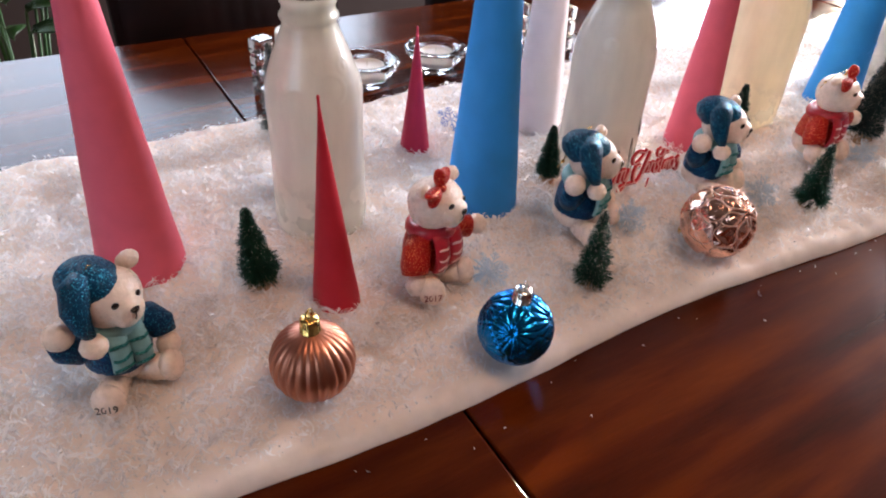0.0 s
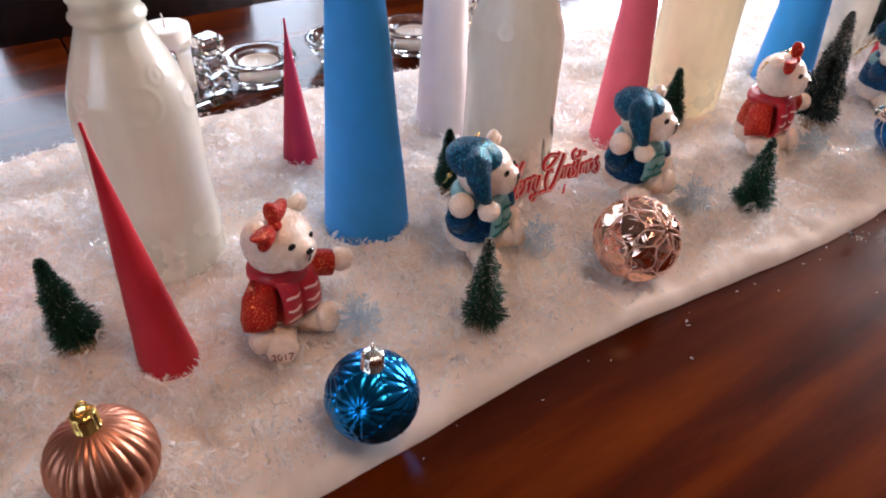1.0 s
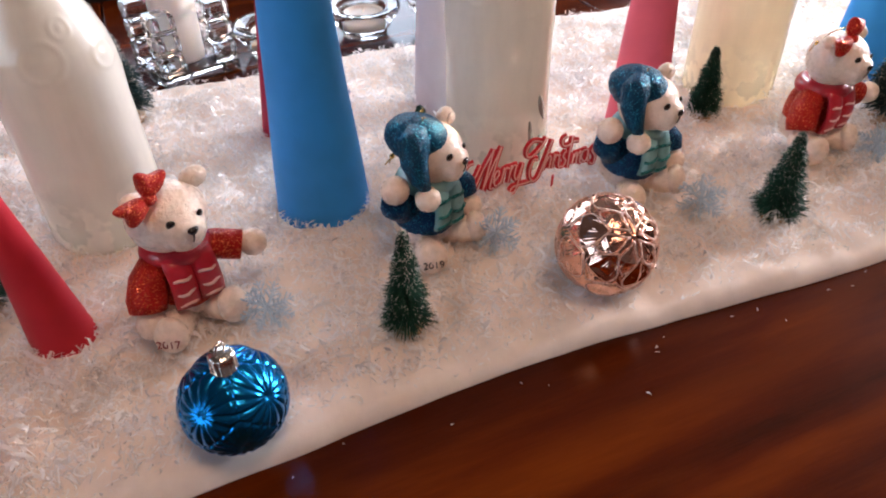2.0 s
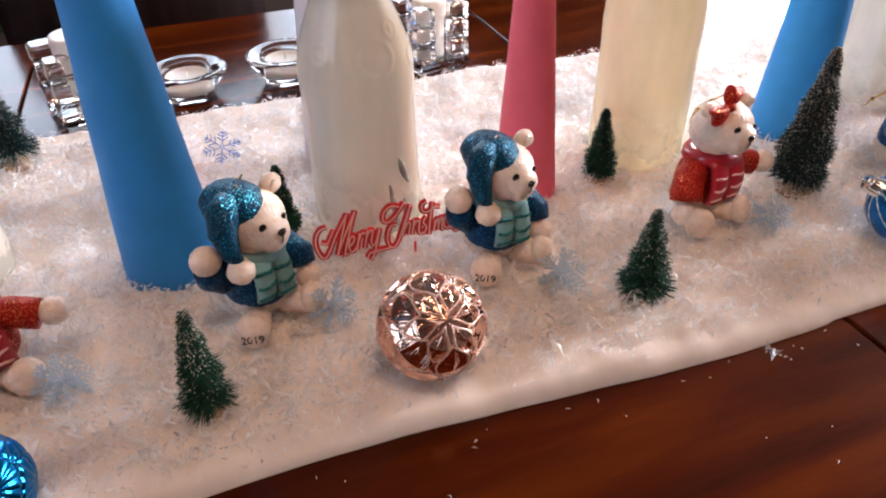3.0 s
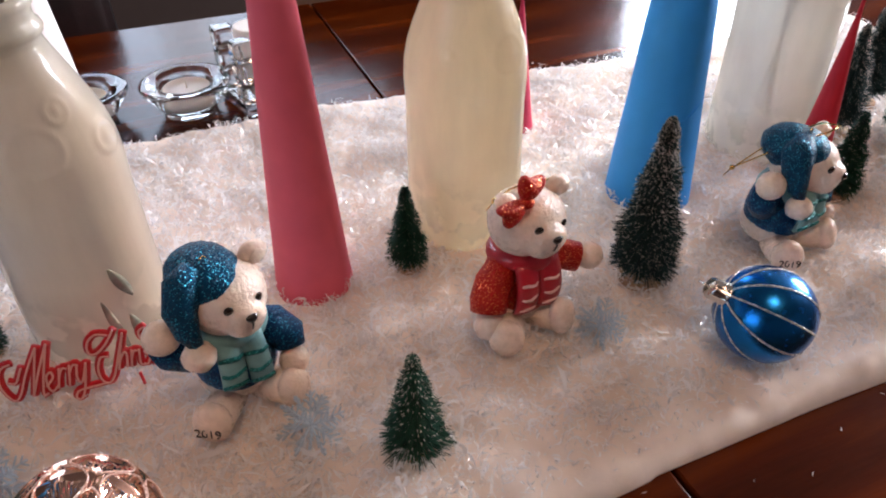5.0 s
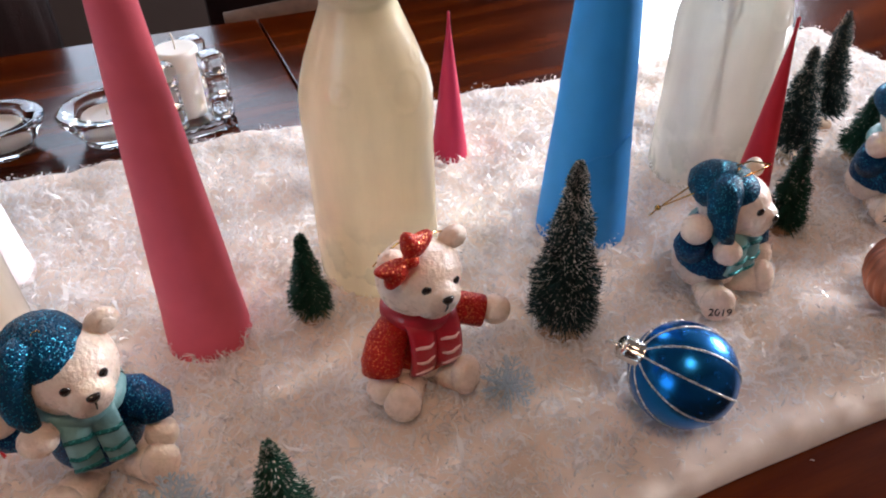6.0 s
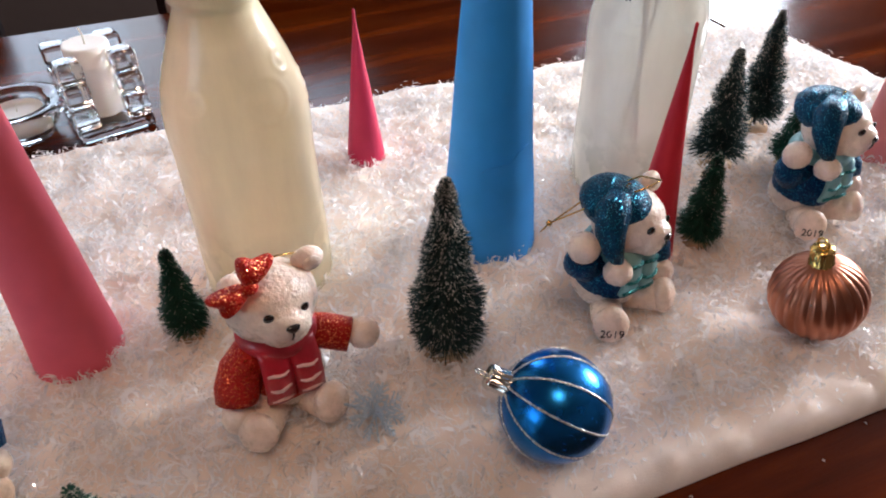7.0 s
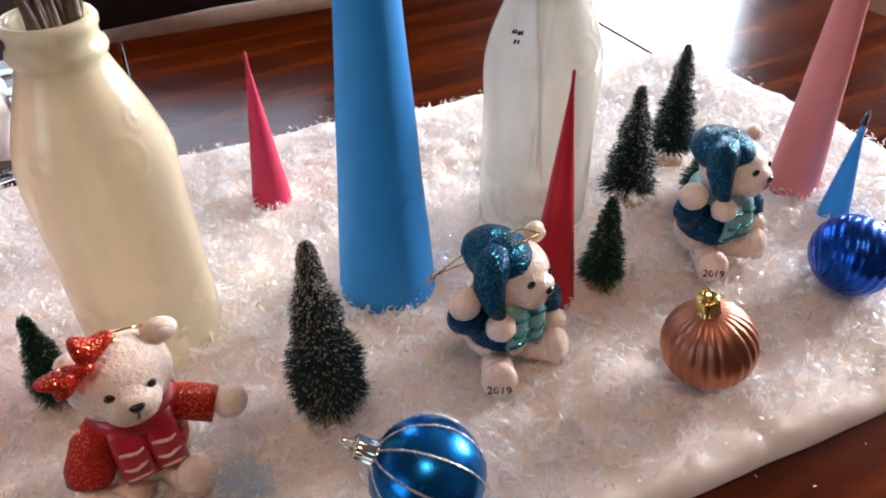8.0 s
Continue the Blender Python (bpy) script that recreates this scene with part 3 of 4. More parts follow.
def cone(name, x, y, r, top, material, label, cat="cone", lean=(0, 0), seam=False, dark_tip=False):
    root = thing(name, (x, y, 0.006), label, cat, "decorative cones")
    bm = bmesh.new()
    h = top - 0.006
    prof = [(0, 0), (r * 0.97, 0), (r, 0.001)]
    for k in range(1, 25):
        s = k / 24
        prof.append((max(r * (1 - s), 0.0009 if top < 0.2 else 0.0022) * (1 + 0.006 * math.sin(s * 31 + x * 40)), h * s))
    prof.append((0, h + 0.001))
    made = lathe(bm, prof, 56, wobble=lambda a, z: 1 + 0.006 * noise.noise((math.cos(a) * 2 + x * 9, math.sin(a) * 2, z * 25)))
    for v in made:
        s = v.co.z / h
        v.co.x += lean[0] * s
        v.co.y += lean[1] * s
    part("body", bm, material, root)
    if seam:
        # the overlapped end of the wrapping paper
        bm = bmesh.new()
        pts = []
        for k in range(12):
            a = radians(-128 + k * 6.5)
            z = 0.064 + 0.0012 * k + 0.0012 * math.sin(k * 0.9)
            q = r * (1 - z / h) + 0.0004
            pts.append((q * math.cos(a), q * math.sin(a), z))
        tube(bm, pts, [0.0002] + [0.0005] * 10 + [0.0002], 6)
        part("paper_edge", bm, material, root, "raised crease of the wrapping")
    if dark_tip:
        bm = bmesh.new()
        lathe(bm, [(0.0022, h * 0.9), (0.0016, h * 0.97), (0, h + 0.003)], 12, m=Matrix.Translation((lean[0] * 0.95, lean[1] * 0.95, 0)))
        part("tip", bm, M_INK, root, "dark worn tip")
    return root


cone("tall_cone", 0.002, 0.425, 0.0303, 0.325, M_PINK, "tall salmon pink cone standing in the snow")
cone("tall_cone", 0.269, 0.389, 0.0306, 0.400, M_BLUE, "tall sky blue cone standing in the snow")
cone("tall_cone", 0.396, 0.486, 0.0250, 0.385, M_WHITE, "tall white cone standing behind a bottle")
cone("tall_cone", 0.5105, 0.388, 0.0225, 0.330, M_PINK, "tall rose pink cone standing in the snow")
cone("tall_cone", 0.7455, 0.3935, 0.0288, 0.385, M_BLUE, "tall sky blue cone with a creased wrapping", seam=True)
cone("tall_cone", 1.044, 0.369, 0.0176, 0.300, M_LPINK, "tall pale pink cone at the runner's end", lean=(-0.010, 0.0))
cone("small_cone", 0.110, 0.325, 0.0166, 0.163, M_RED, "slim bright red cone standing before a bottle", lean=(-0.006, -0.004))
cone("small_cone", 0.264, 0.498, 0.0142, 0.124, M_MAGENTA, "small raspberry cone in the snow")
cone("small_cone", 0.827, 0.342, 0.0148, 0.148, M_RED, "slim red cone behind a blue bear", lean=(0.002, 0.003))
cone("small_cone", 0.704, 0.511, 0.0143, 0.117, M_MAGENTA, "small raspberry cone at the runner's back")
cone("small_cone", 1.044, 0.332, 0.0102, 0.084, M_BLUE, "small blue cone with a dark tip", lean=(-0.003, 0.002), dark_tip=True)

# ---- bottles ----
BOTTLE = [(0, 0.002), (0.030, 0.0), (0.0335, 0.002), (0.0350, 0.006), (0.0350, 0.03), (0.0344, 0.06), (0.0342, 0.088), (0.0348, 0.104), (0.0342, 0.114),
          (0.0322, 0.124), (0.0288, 0.134), (0.0243, 0.145), (0.0205, 0.154), (0.0186, 0.159), (0.0180, 0.1615), (0.0196, 0.1632), (0.0202, 0.1650), (0.0196, 0.1668),
          (0.0180, 0.1685), (0.0178, 0.1725), (0.0190, 0.1745), (0.0193, 0.1770), (0.0180, 0.1790), (0.0160, 0.1788), (0.0152, 0.1760), (0.0150, 0.158), (0.0172, 0.150)]


def bottle(x, y, material, label, turn, twigs, thick=1.0):
    root = thing("milk_bottle", (x, y, 0.008), label, "bottle", "milk bottles", turn)
    bm = bmesh.new()
    # rounded outline, with close rows where the moulded emblem lies on the shoulder
    prof = []
    for (r0, z0), (r1, z1) in zip(BOTTLE, BOTTLE[1:]):
        n = max(1, round((z1 - z0) / 0.0011)) if 0.10 < z0 < 0.15 and z1 > z0 else 1
        prof += [(r0 + (r1 - r0) * k / n, z0 + (z1 - z0) * k / n) for k in range(n)]
    prof.append(BOTTLE[-1])

    def relief(a, z):
        k = 1 + 0.008 * noise.noise((math.cos(a) + x * 7, math.sin(a), z * 16))
        if 0.10 < z < 0.152:
            for ca, cz, rr in ((-90, 0.1235, 0.0100), (-62, 0.1370, 0.0050), (-150, 0.1260, 0.0056), (-30, 0.1180, 0.0070)):
                da = (a - radians(ca) + math.pi) % (2 * math.pi) - math.pi
                d = math.hypot(da * 0.030, z - cz)
                k += 0.016 * math.exp(-((d - rr) / 0.0012) ** 2) + 0.022 * math.exp(-(d / (rr * 0.4)) ** 2)
        return k
    lathe(bm, prof, 150, wobble=relief)
    part("body", bm, material, root)
    bunch = thing("twig_bunch", (x, y, 0.020), "thin grey twigs standing in a milk bottle", "twigs", "twigs in bottles")
    r2 = random.Random(int(x * 1000))
    for k in range(twigs):
        a = r2.uniform(0, 6.28)
        w = r2.uniform(0.002, 0.011)
        top = r2.uniform(0.172, 0.205)
        px, py = w * math.cos(a), w * math.sin(a)
        bm = bmesh.new()
        q = r2.uniform(1.2, 2.0)
        r = r2.uniform(0.0009, 0.0021) * thick
        pts = [(-px * 0.6, -py * 0.6, 0.02), (px * 0.2, py * 0.2, 0.09), (px, py, 0.155), (px * q + r2.uniform(-0.004, 0.004), py * q, top)]
        tube(bm, pts, [r, r, r * 0.95, r * 0.7], 7)
        if k % 2:
            tube(bm, [pts[2], (px * 1.5, py * 1.5 + 0.003, 0.175), (px * 2.2 + r2.uniform(-0.01, 0.01), py * 2.2, 0.196)], [r * 0.7, r * 0.6, r * 0.4], 6)
        part("twig", bm, M_TWIG, bunch)
    return root


bottle(0.139, 0.422, M_BOTTLE, "white painted glass milk bottle standing in the snow", 0, 10)
marked = bottle(0.398, 0.396, M_BOTTLE, "white painted milk bottle with grey-green patches near its foot", 8, 8)
M_GREYGREEN = plain("grey_green_glass", (0.32, 0.35, 0.31), 0.2, vary=0.4, scale=90, coat=0.8)
# narrow grey-green patches laid just off the bottle's surface
for a0, z0, a1, z1, w in ((294, 0.060, 305, 0.040, 5.0), (281, 0.044, 289, 0.010, 3.6), (298, 0.030, 304, 0.008, 4.6)):
    bm = bmesh.new()
    prev = None
    for k in range(9):
        f = k / 8
        z, half = z0 + (z1 - z0) * f, w * math.sin(math.pi * (0.06 + 0.88 * f))
        row = []
        for e in (-1, 0, 1):
            a = radians(a0 + (a1 - a0) * f + e * half - 8)
            q = 0.0356 + (0.00015 if e == 0 else 0)
            row.append(bm.verts.new((q * math.cos(a), q * math.sin(a), z)))
        if prev:
            for j in (0, 1):
                bm.faces.new((prev[j], prev[j + 1], row[j + 1], row[j]))
        prev = row
    bmesh.ops.recalc_face_normals(bm, faces=bm.faces)
    bmesh.ops.solidify(bm, geom=list(bm.faces), thickness=0.0006)
    part("grey_green_patch", bm, M_GREYGREEN, marked, "narrow grey-green patch")
bottle(0.615, 0.410, M_CREAM, "cream painted milk bottle full of grey twigs", 22, 26, 1.25)
faint = bottle(0.859, 0.419, M_THIN, "whitish milk bottle with stems showing through", 12, 6, 0.55)

# unreadable small print on the shoulder
for k, (da, dz, w) in enumerate(((-7, 0.0, 1.6), (-3.5, 0.0004, 1.4), (0.5, 0.0, 1.8), (4, 0.0004, 1.5), (-2, -0.0045, 1.5), (2, -0.0042, 1.2))):
    bm = bmesh.new()
    z = 0.136 + dz
    q = float(np.interp(z, [p[1] for p in BOTTLE[2:15]], [p[0] for p in BOTTLE[2:15]])) + 0.0003
    box(bm, (-0.0004 * w, -0.0003, -0.0011), (0.0004 * w, 0.0003, 0.0011))
    a = radians(195 + da)
    part("print_bar", bm, M_INK, faint, smooth=False, place=Matrix.Translation((q * math.cos(a), q * math.sin(a), z)) @ pose(0, 0, 0, -35, 0, 195 + da + 90))

# ---- bottle-brush trees ----


def brush_tree(name, x, y, height, radius, frosted, label, count=5200, lean=(0, 0), needle=None):
    radius *= 0.90
    root = thing(name, (x, y, 0.009), label, "ornament tree", "bottle-brush trees")
    r2 = random.Random(int(x * 977 + y * 331))
    foot = 0.010 if height < 0.08 else 0.016
    bm = bmesh.new()
    lathe(bm, [(0, 0), (radius * 0.62, 0), (radius * 0.66, 0.0012), (radius * 0.66, 0.004), (radius * 0.58, 0.0052), (0, 0.0055)], 20)
    part("base", bm, M_CORK, root, "pale wooden disc foot")
    bm = bmesh.new()
    tube(bm, [(0, 0, 0.004), (lean[0] * 0.5, lean[1] * 0.5, height * 0.5), (lean[0], lean[1], height)], [0.0011, 0.0009, 0.0007], 7)
    part("wire_stem", bm, M_WIRE, root)
    bm = bmesh.new()
    span = height - foot
    for k in range(count):
        s = (k + r2.random()) / count
        s = s ** 1.25
        z = foot + span * s
        reach = radius * (1 - s) ** 0.78 * r2.uniform(0.70, 1.14) + 0.0022
        reach *= 0.92 + 0.08 * math.sin(s * 19 + x * 50)
        a = k * 2.399963 + r2.uniform(-0.3, 0.3)
        reach *= 1 + 0.20 * noise.noise((math.cos(a) * 1.6, math.sin(a) * 1.6, z * 110 + x * 30))
        droop = r2.uniform(-0.42, 0.12) if s < 0.85 else r2.uniform(-0.2, 0.9)
        d = Vector((math.cos(a), math.sin(a), droop)).normalized()
        c = Vector((lean[0] * s, lean[1] * s, z))
        side = d.cross(Vector((0, 0, 1))).normalized() * r2.uniform(0.00013, 0.00022)
        if k % 2:
            side = d.cross(side).normalized() * side.length
        end = c + d * reach
        cut = c + d * (reach - 0.0012)
        p = [bm.verts.new(c - side), bm.verts.new(c + side), bm.verts.new(cut + side), bm.verts.new(cut - side)]
        bm.faces.new(p)
        icy = r2.random() < frosted * (0.28 + 0.7 * s) if frosted else r2.random() < 0.05
        q = [bm.verts.new(cut - side * (1.3 if icy else 1)), bm.verts.new(cut + side * (1.3 if icy else 1)), bm.verts.new(end + side * 0.6), bm.verts.new(end - side * 0.6)]
        bm.faces.new(q).material_index = 1 if icy else 0
    part("bristles", bm, [needle or M_NEEDLE, M_FROST], root, smooth=False)
    return root


brush_tree("brush_tree", 0.070, 0.364, 0.062, 0.0165, 0.0, "small dark green bottle-brush tree leaning slightly", lean=(-0.004, 0.004))
brush_tree("brush_tree", 0.279, 0.257, 0.064, 0.0135, 0.35, "small green bottle-brush tree on a round foot", lean=(0.001, 0.001))
brush_tree("brush_tree", 0.340, 0.391, 0.054, 0.0115, 0.1, "small green bottle-brush tree behind a blue bear")
brush_tree("brush_tree", 0.524, 0.255, 0.060, 0.0155, 0.25, "small green bottle-brush tree alone in the snow")
brush_tree("brush_tree", 0.565, 0.378, 0.057, 0.0130, 0.1, "small green bottle-brush tree beside a pink cone")
brush_tree("frosted_tree", 0.686, 0.316, 0.104, 0.0212, 0.45, "tall bottle-brush tree with snow-frosted tips", 15000, needle=M_NEEDLEBLUE)
brush_tree("brush_tree", 0.860, 0.339, 0.062, 0.0150, 0.1, "small green bottle-brush tree beside a red cone")
brush_tree("frosted_tree", 0.926, 0.404, 0.084, 0.0200, 0.34, "frosted blue-green bottle-brush tree", 8000, lean=(0.001, 0.004), needle=M_NEEDLEBLUE)
brush_tree("frosted_tree", 0.986, 0.434, 0.089, 0.0190, 0.34, "frosted blue-green bottle-brush tree near the runner's end", 8000, lean=(0.002, 0.005), needle=M_NEEDLEBLUE)
brush_tree("brush_tree", 0.975, 0.384, 0.055, 0.0180, 0.1, "small dark green bottle-brush tree behind a bear", lean=(0.004, 0.003))
brush_tree("frosted_tree", 0.159, 0.564, 0.092, 0.0200, 0.45, "tall frosted bottle-brush tree behind a bottle", 8000, lean=(-0.006, 0.004), needle=M_NEEDLEBLUE)

# ---- bears ----


def bear(nx, ny, facing, coat, label, year, tilt=3.0, nod=0.0, glance=10.0, drop=0.0):
    """A seated teddy figurine as one mesh, its nose over (nx, ny). Slots: fur, coat, scarf, stripe, black, hat or bow, gold, ink."""
    blue = coat == "blue"
    bm = bmesh.new()
    head = Vector((0.0012 if blue else 0.0, -0.003, (0.0640 if blue else 0.0670) - drop))

    def fluff(p):
        return p * (1 + 0.035 * noise.noise(p * 4.2))
    # seat, belly and coat
    blob(bm, (0, 0.003, 0.015), (0.0195, 0.0180, 0.0145), 0, shape=fluff)

    def coat_shape(p):
        k = 1 + 0.22 * max(0, -p.z) - 0.10 * max(0, p.z)
        if p.z < -0.74:
            p.z = -0.74 - (abs(p.z) - 0.74) * 0.15
        return Vector((p.x * k, p.y * k, p.z))
    blob(bm, (0, 0.002, 0.0270), (0.0190 if blue else 0.0176, 0.0178, 0.0240), 1, sub=28, shape=coat_shape)
    # legs and feet, spread outwards
    for s in (-1, 0.84 if blue else 0.62):
        tube(bm, [(s * 0.008, -0.006, 0.006), (s * 0.015, -0.014, 0.0075), (s * 0.0195, -0.0205, 0.0095)], [0.0082, 0.0084, 0.0084], 16, 0)
        d = Vector((s * 0.62, -0.78, 0.22)).normalized()
        turn = d.to_track_quat("Z", "Y").to_euler()
        blob(bm, (s * 0.0212, -0.0222, 0.0108), (0.0092, 0.0102, 0.0062), 0, [math.degrees(a) for a in turn], 20, fluff)
    if year:
        me = text_mesh(year, 0.0062, 0.0002)
        d = Vector((-0.62, -0.78, 0.22)).normalized()
        right = Vector((0.78, -0.62, 0)).normalized()
        up = d.cross(right) * -1 if d.cross(right).z < 0 else d.cross(right)
        m = Matrix((right, up, d)).transposed().to_4x4()
        m.translation = Vector((-0.0212, -0.0222, 0.0085)) + d * 0.0064
        add_mesh(bm, me, m, 7)
    # arms
    if blue:
        tube(bm, [(-0.013, 0.0, 0.037), (-0.022, 0.001, 0.034), (-0.0272, -0.001, 0.040), (-0.0285, -0.003, 0.046)], [0.0085, 0.0085, 0.0080, 0.0074], 16, 1)
        blob(bm, (-0.0288, -0.004, 0.0525), (0.0082, 0.0078, 0.0080), 0, shape=fluff)
        tube(bm, [(0.010, -0.001, 0.0385), (0.0185, -0.004, 0.0360), (0.0235, -0.007, 0.0295), (0.0232, -0.010, 0.0245)], [0.0085, 0.0094, 0.0088, 0.0070], 16, 1)
        blob(bm, (0.0225, -0.0140, 0.0190), (0.0072, 0.0070, 0.0075), 0, shape=fluff)
    else:
        tube(bm, [(0.010, -0.001, 0.0390), (0.0195, -0.004, 0.0375), (0.0262, -0.007, 0.0352), (0.0300, -0.009, 0.0340)], [0.0085, 0.0082, 0.0082, 0.0080], 16, 1)
        blob(bm, (0.0358, -0.0115, 0.0345), (0.0076, 0.0074, 0.0074), 0, shape=fluff)
        tube(bm, [(-0.011, -0.002, 0.041), (-0.0190, -0.005, 0.034), (-0.0235, -0.008, 0.026), (-0.0250, -0.010, 0.0215)], [0.0085, 0.0098, 0.0100, 0.0092], 16, 1)
        blob(bm, (-0.0260, -0.0125, 0.0145), (0.0078, 0.0078, 0.0085), 0, shape=fluff)
    # scarf: a roll round the neck and two tails down the front
    ring = [(0.0128 * math.cos(a), 0.000 + 0.0128 * math.sin(a), 0.0465 + 0.0012 * math.sin(2 * a)) for a in [2 * math.pi * k / 26 for k in range(27)]]
    tube(bm, [(px, py, pz - drop - 0.0010) for px, py, pz in ring], 0.0052, 12, 2, caps=False)
    tails = ((-0.0052, 0.0114, 3, 0.0255), (0.0052, 0.0106, -1, 0.0285)) if blue else ((-0.0062, 0.0128, 0, 0.0285), (0.0062, 0.0128, 0, 0.0285))
    for tx, tw, lean, tl in tails:
        n = 10
        rows = []
        for k in range(n + 1):
            s = k / n
            z = 0.0470 - tl * s
            bulge = 0.0168 * math.sqrt(max(0.04, 1 - ((z - 0.030) / 0.0235) ** 2)) + 0.0040
            cx = tx * (1 + 0.12 * s) - math.sin(radians(lean)) * tl * s * 0.6
            rows.append((cx, -bulge, z))
        prev = None
        for cx, cy, z in rows:
            w = tw / 2
            sec = [bm.verts.new((cx + e * w, cy + abs(e) ** 2 * 0.0018 + dd, z)) for dd in (0, 0.0022) for e in (-1, -0.5, 0, 0.5, 1)]
            if prev:
                order = [0, 1, 2, 3, 4, 9, 8, 7, 6, 5]
                for a, b in zip(order, order[1:] + order[:1]):
                    bm.faces.new((prev[a], prev[b], sec[b], sec[a])).material_index = 2
            else:
                bm.faces.new([sec[i] for i in (0, 5, 6, 7, 8, 9, 4, 3, 2, 1)]).material_index = 2
            prev = sec
        bm.faces.new([prev[i] for i in (0, 1, 2, 3, 4, 9, 8, 7, 6, 5)]).material_index = 2
        for s in ((0.30, 0.62, 0.90) if blue else (0.34, 0.62, 0.88)):
            k = s * n
            i = int(k)
            f = k - i
            p = [rows[i][q] * (1 - f) + rows[min(i + 1, n)][q] * f for q in range(3)]
            w = tw * (0.96 if blue else 0.70)
            pts = [(p[0] + e * w / 2, p[1] + e * e * 0.0018 - 0.0002, p[2] + 0.0006 * math.sin(e * 3 + s * 9)) for e in (-1, -0.5, 0, 0.5, 1)]
            tube(bm, pts, 0.0011 if blue else 0.0009, 6, 3)
    # head, turned with its own tilt
    old = set(bm.verts)
    muzzle = Vector((0, -0.96, -0.26)).normalized()

    def head_shape(p):
        f = min(1.0, max(0.0, (p.normalized().dot(muzzle) - 0.80) / 0.17))
        return p * (1 + 0.016 * noise.noise(p * 6) + 0.06 * max(0, -p.z) * abs(p.x) + 0.23 * f * f * (3 - 2 * f))
    blob(bm, (0, 0, 0), (0.0192 if blue else 0.0200, 0.0180, 0.0198), 0, sub=54, shape=head_shape)
    blob(bm, (0, -0.0219, -0.0012), (0.0029, 0.0019, 0.0023), 4, sub=14, shape=lambda p: Vector((p.x * (1 + 0.35 * p.z), p.y, p.z)))
    tube(bm, [(0, -0.0224, -0.0028), (0, -0.0222, -0.0054), (0, -0.0211, -0.0078)], 0.00045, 6, 4)
    for s in (-1, 1):
        blob(bm, (s * 0.0076, -0.0166, 0.0036), (0.0023, 0.0013, 0.0034), 4, (8, 0, s * 22), 14)
        if blue and s < 0:
            continue
        wide = 1.0 if s > 0 else 0.84
        blob(bm, (s * 0.0176 * wide, 0.001, 0.0162 * wide), (0.0076 * wide, 0.0044, 0.0076 * wide), 0, (0, s * 24, 0), 18)
        blob(bm, (s * 0.0180 * wide, -0.0028, 0.0164 * wide), (0.0044 * wide, 0.0016, 0.0044 * wide), 0, (0, s * 24, 0), 12)
    if blue:
        def hat_shape(p):
            return p * (1 + 0.05 * noise.noise(p * 2.6))
        blob(bm, (-0.0052, 0.0058, 0.0104), (0.0166, 0.0186, 0.0172), 5, (0, -34, 0), 28, hat_shape)
        knob = (-0.0070, 0.0, 0.0245)
    else:
        # bow: two flared, notched loops and a knot
        def loop_shape(p):
            p = Vector([math.copysign(abs(c) ** 0.62, c) for c in p])
            t = (p.z + 1) / 2
            return Vector((p.x * (0.34 + 0.66 * t), p.y * (0.55 + 0.45 * math.sin(3 * t)), p.z - 0.42 * t * max(0, 1 - abs(p.x) * 1.2)))
        knot = Vector((-0.0120, -0.0085, 0.0205))
        for e in (Vector((0.30, 0.10, 1.0)), Vector((-0.85, -0.10, -0.42))):
            e.normalize()
            side = e.cross(Vector((0.15, -1, 0.1))).normalized()
            m = Matrix((side, e.cross(side), e)).transposed().to_4x4()
            m.translation = knot + e * 0.0090
            old_bow = set(bm.verts)
            blob(bm, (0, 0, 0), (0.0094, 0.0044, 0.0086), 5, sub=24, shape=loop_shape)
            bmesh.ops.transform(bm, verts=[v for v in bm.verts if v not in old_bow], matrix=m)
        blob(bm, knot + Vector((0, -0.001, 0)), (0.0034, 0.0040, 0.0042), 5, (0, 38, 0), 12)
        knob = (0.0, 0.0, 0.0205)
    kx, ky, kz = knob
    tube(bm, [(kx, ky, kz - 0.001), (kx, ky, kz + 0.0012)], 0.0014, 8, 6)
    tube(bm, [(kx + 0.0016 * math.cos(a), ky, kz + 0.0022 + 0.0016 * math.sin(a)) for a in [2 * math.pi * k / 12 for k in range(13)]], 0.0003, 6, 6, caps=False)
    made = [v for v in bm.verts if v not in old]
    for v in made:
        v.co.x *= 0.93 if blue else 1.0
        if v.co.z > 0:
            v.co.z *= 0.76
    bmesh.ops.transform(bm, verts=made, matrix=pose(*head, nod, tilt, glance))
    if blue:
        # the cap's tail hangs past the cheek to a pompom on the chest
        cheek = Vector((0.0014, -0.003, head.z))
        tail = [(-0.010, 0.000, 0.0125), (-0.0165, -0.0035, 0.0110), (-0.0205, -0.0072, 0.0030), (-0.0205, -0.0110, -0.0060), (-0.0185, -0.0135, -0.0125)]
        tube(bm, [cheek + Vector(p) for p in tail], [0.0084, 0.0088, 0.0074, 0.0052, 0.0028], 18, 5)
        blob(bm, cheek + Vector((-0.0192, -0.0146, -0.0172)), (0.0074, 0.0070, 0.0066), 0, sub=20, shape=lambda p: p * (1 + 0.09 * noise.noise(p * 3.1)))
    mats = [M_FUR, M_COATBLUE, M_SCARFTEAL, M_STRIPETEAL, M_INK, M_HATBLUE, M_GOLD, M_INK] if blue else [M_FUR, M_COATRED, M_SCARFRED, M_STRIPEPINK, M_INK, M_COATRED, M_GOLD, M_REDINK]
    ob = new("bear_figurine", finish(bm, "bear_figurine", mats))
    nose = head + Matrix.Rotation(radians(glance), 3, "Z") @ Vector((0, -0.0225, 0))
    spin = Matrix.Rotation(radians(facing - 270), 3, "Z") @ nose
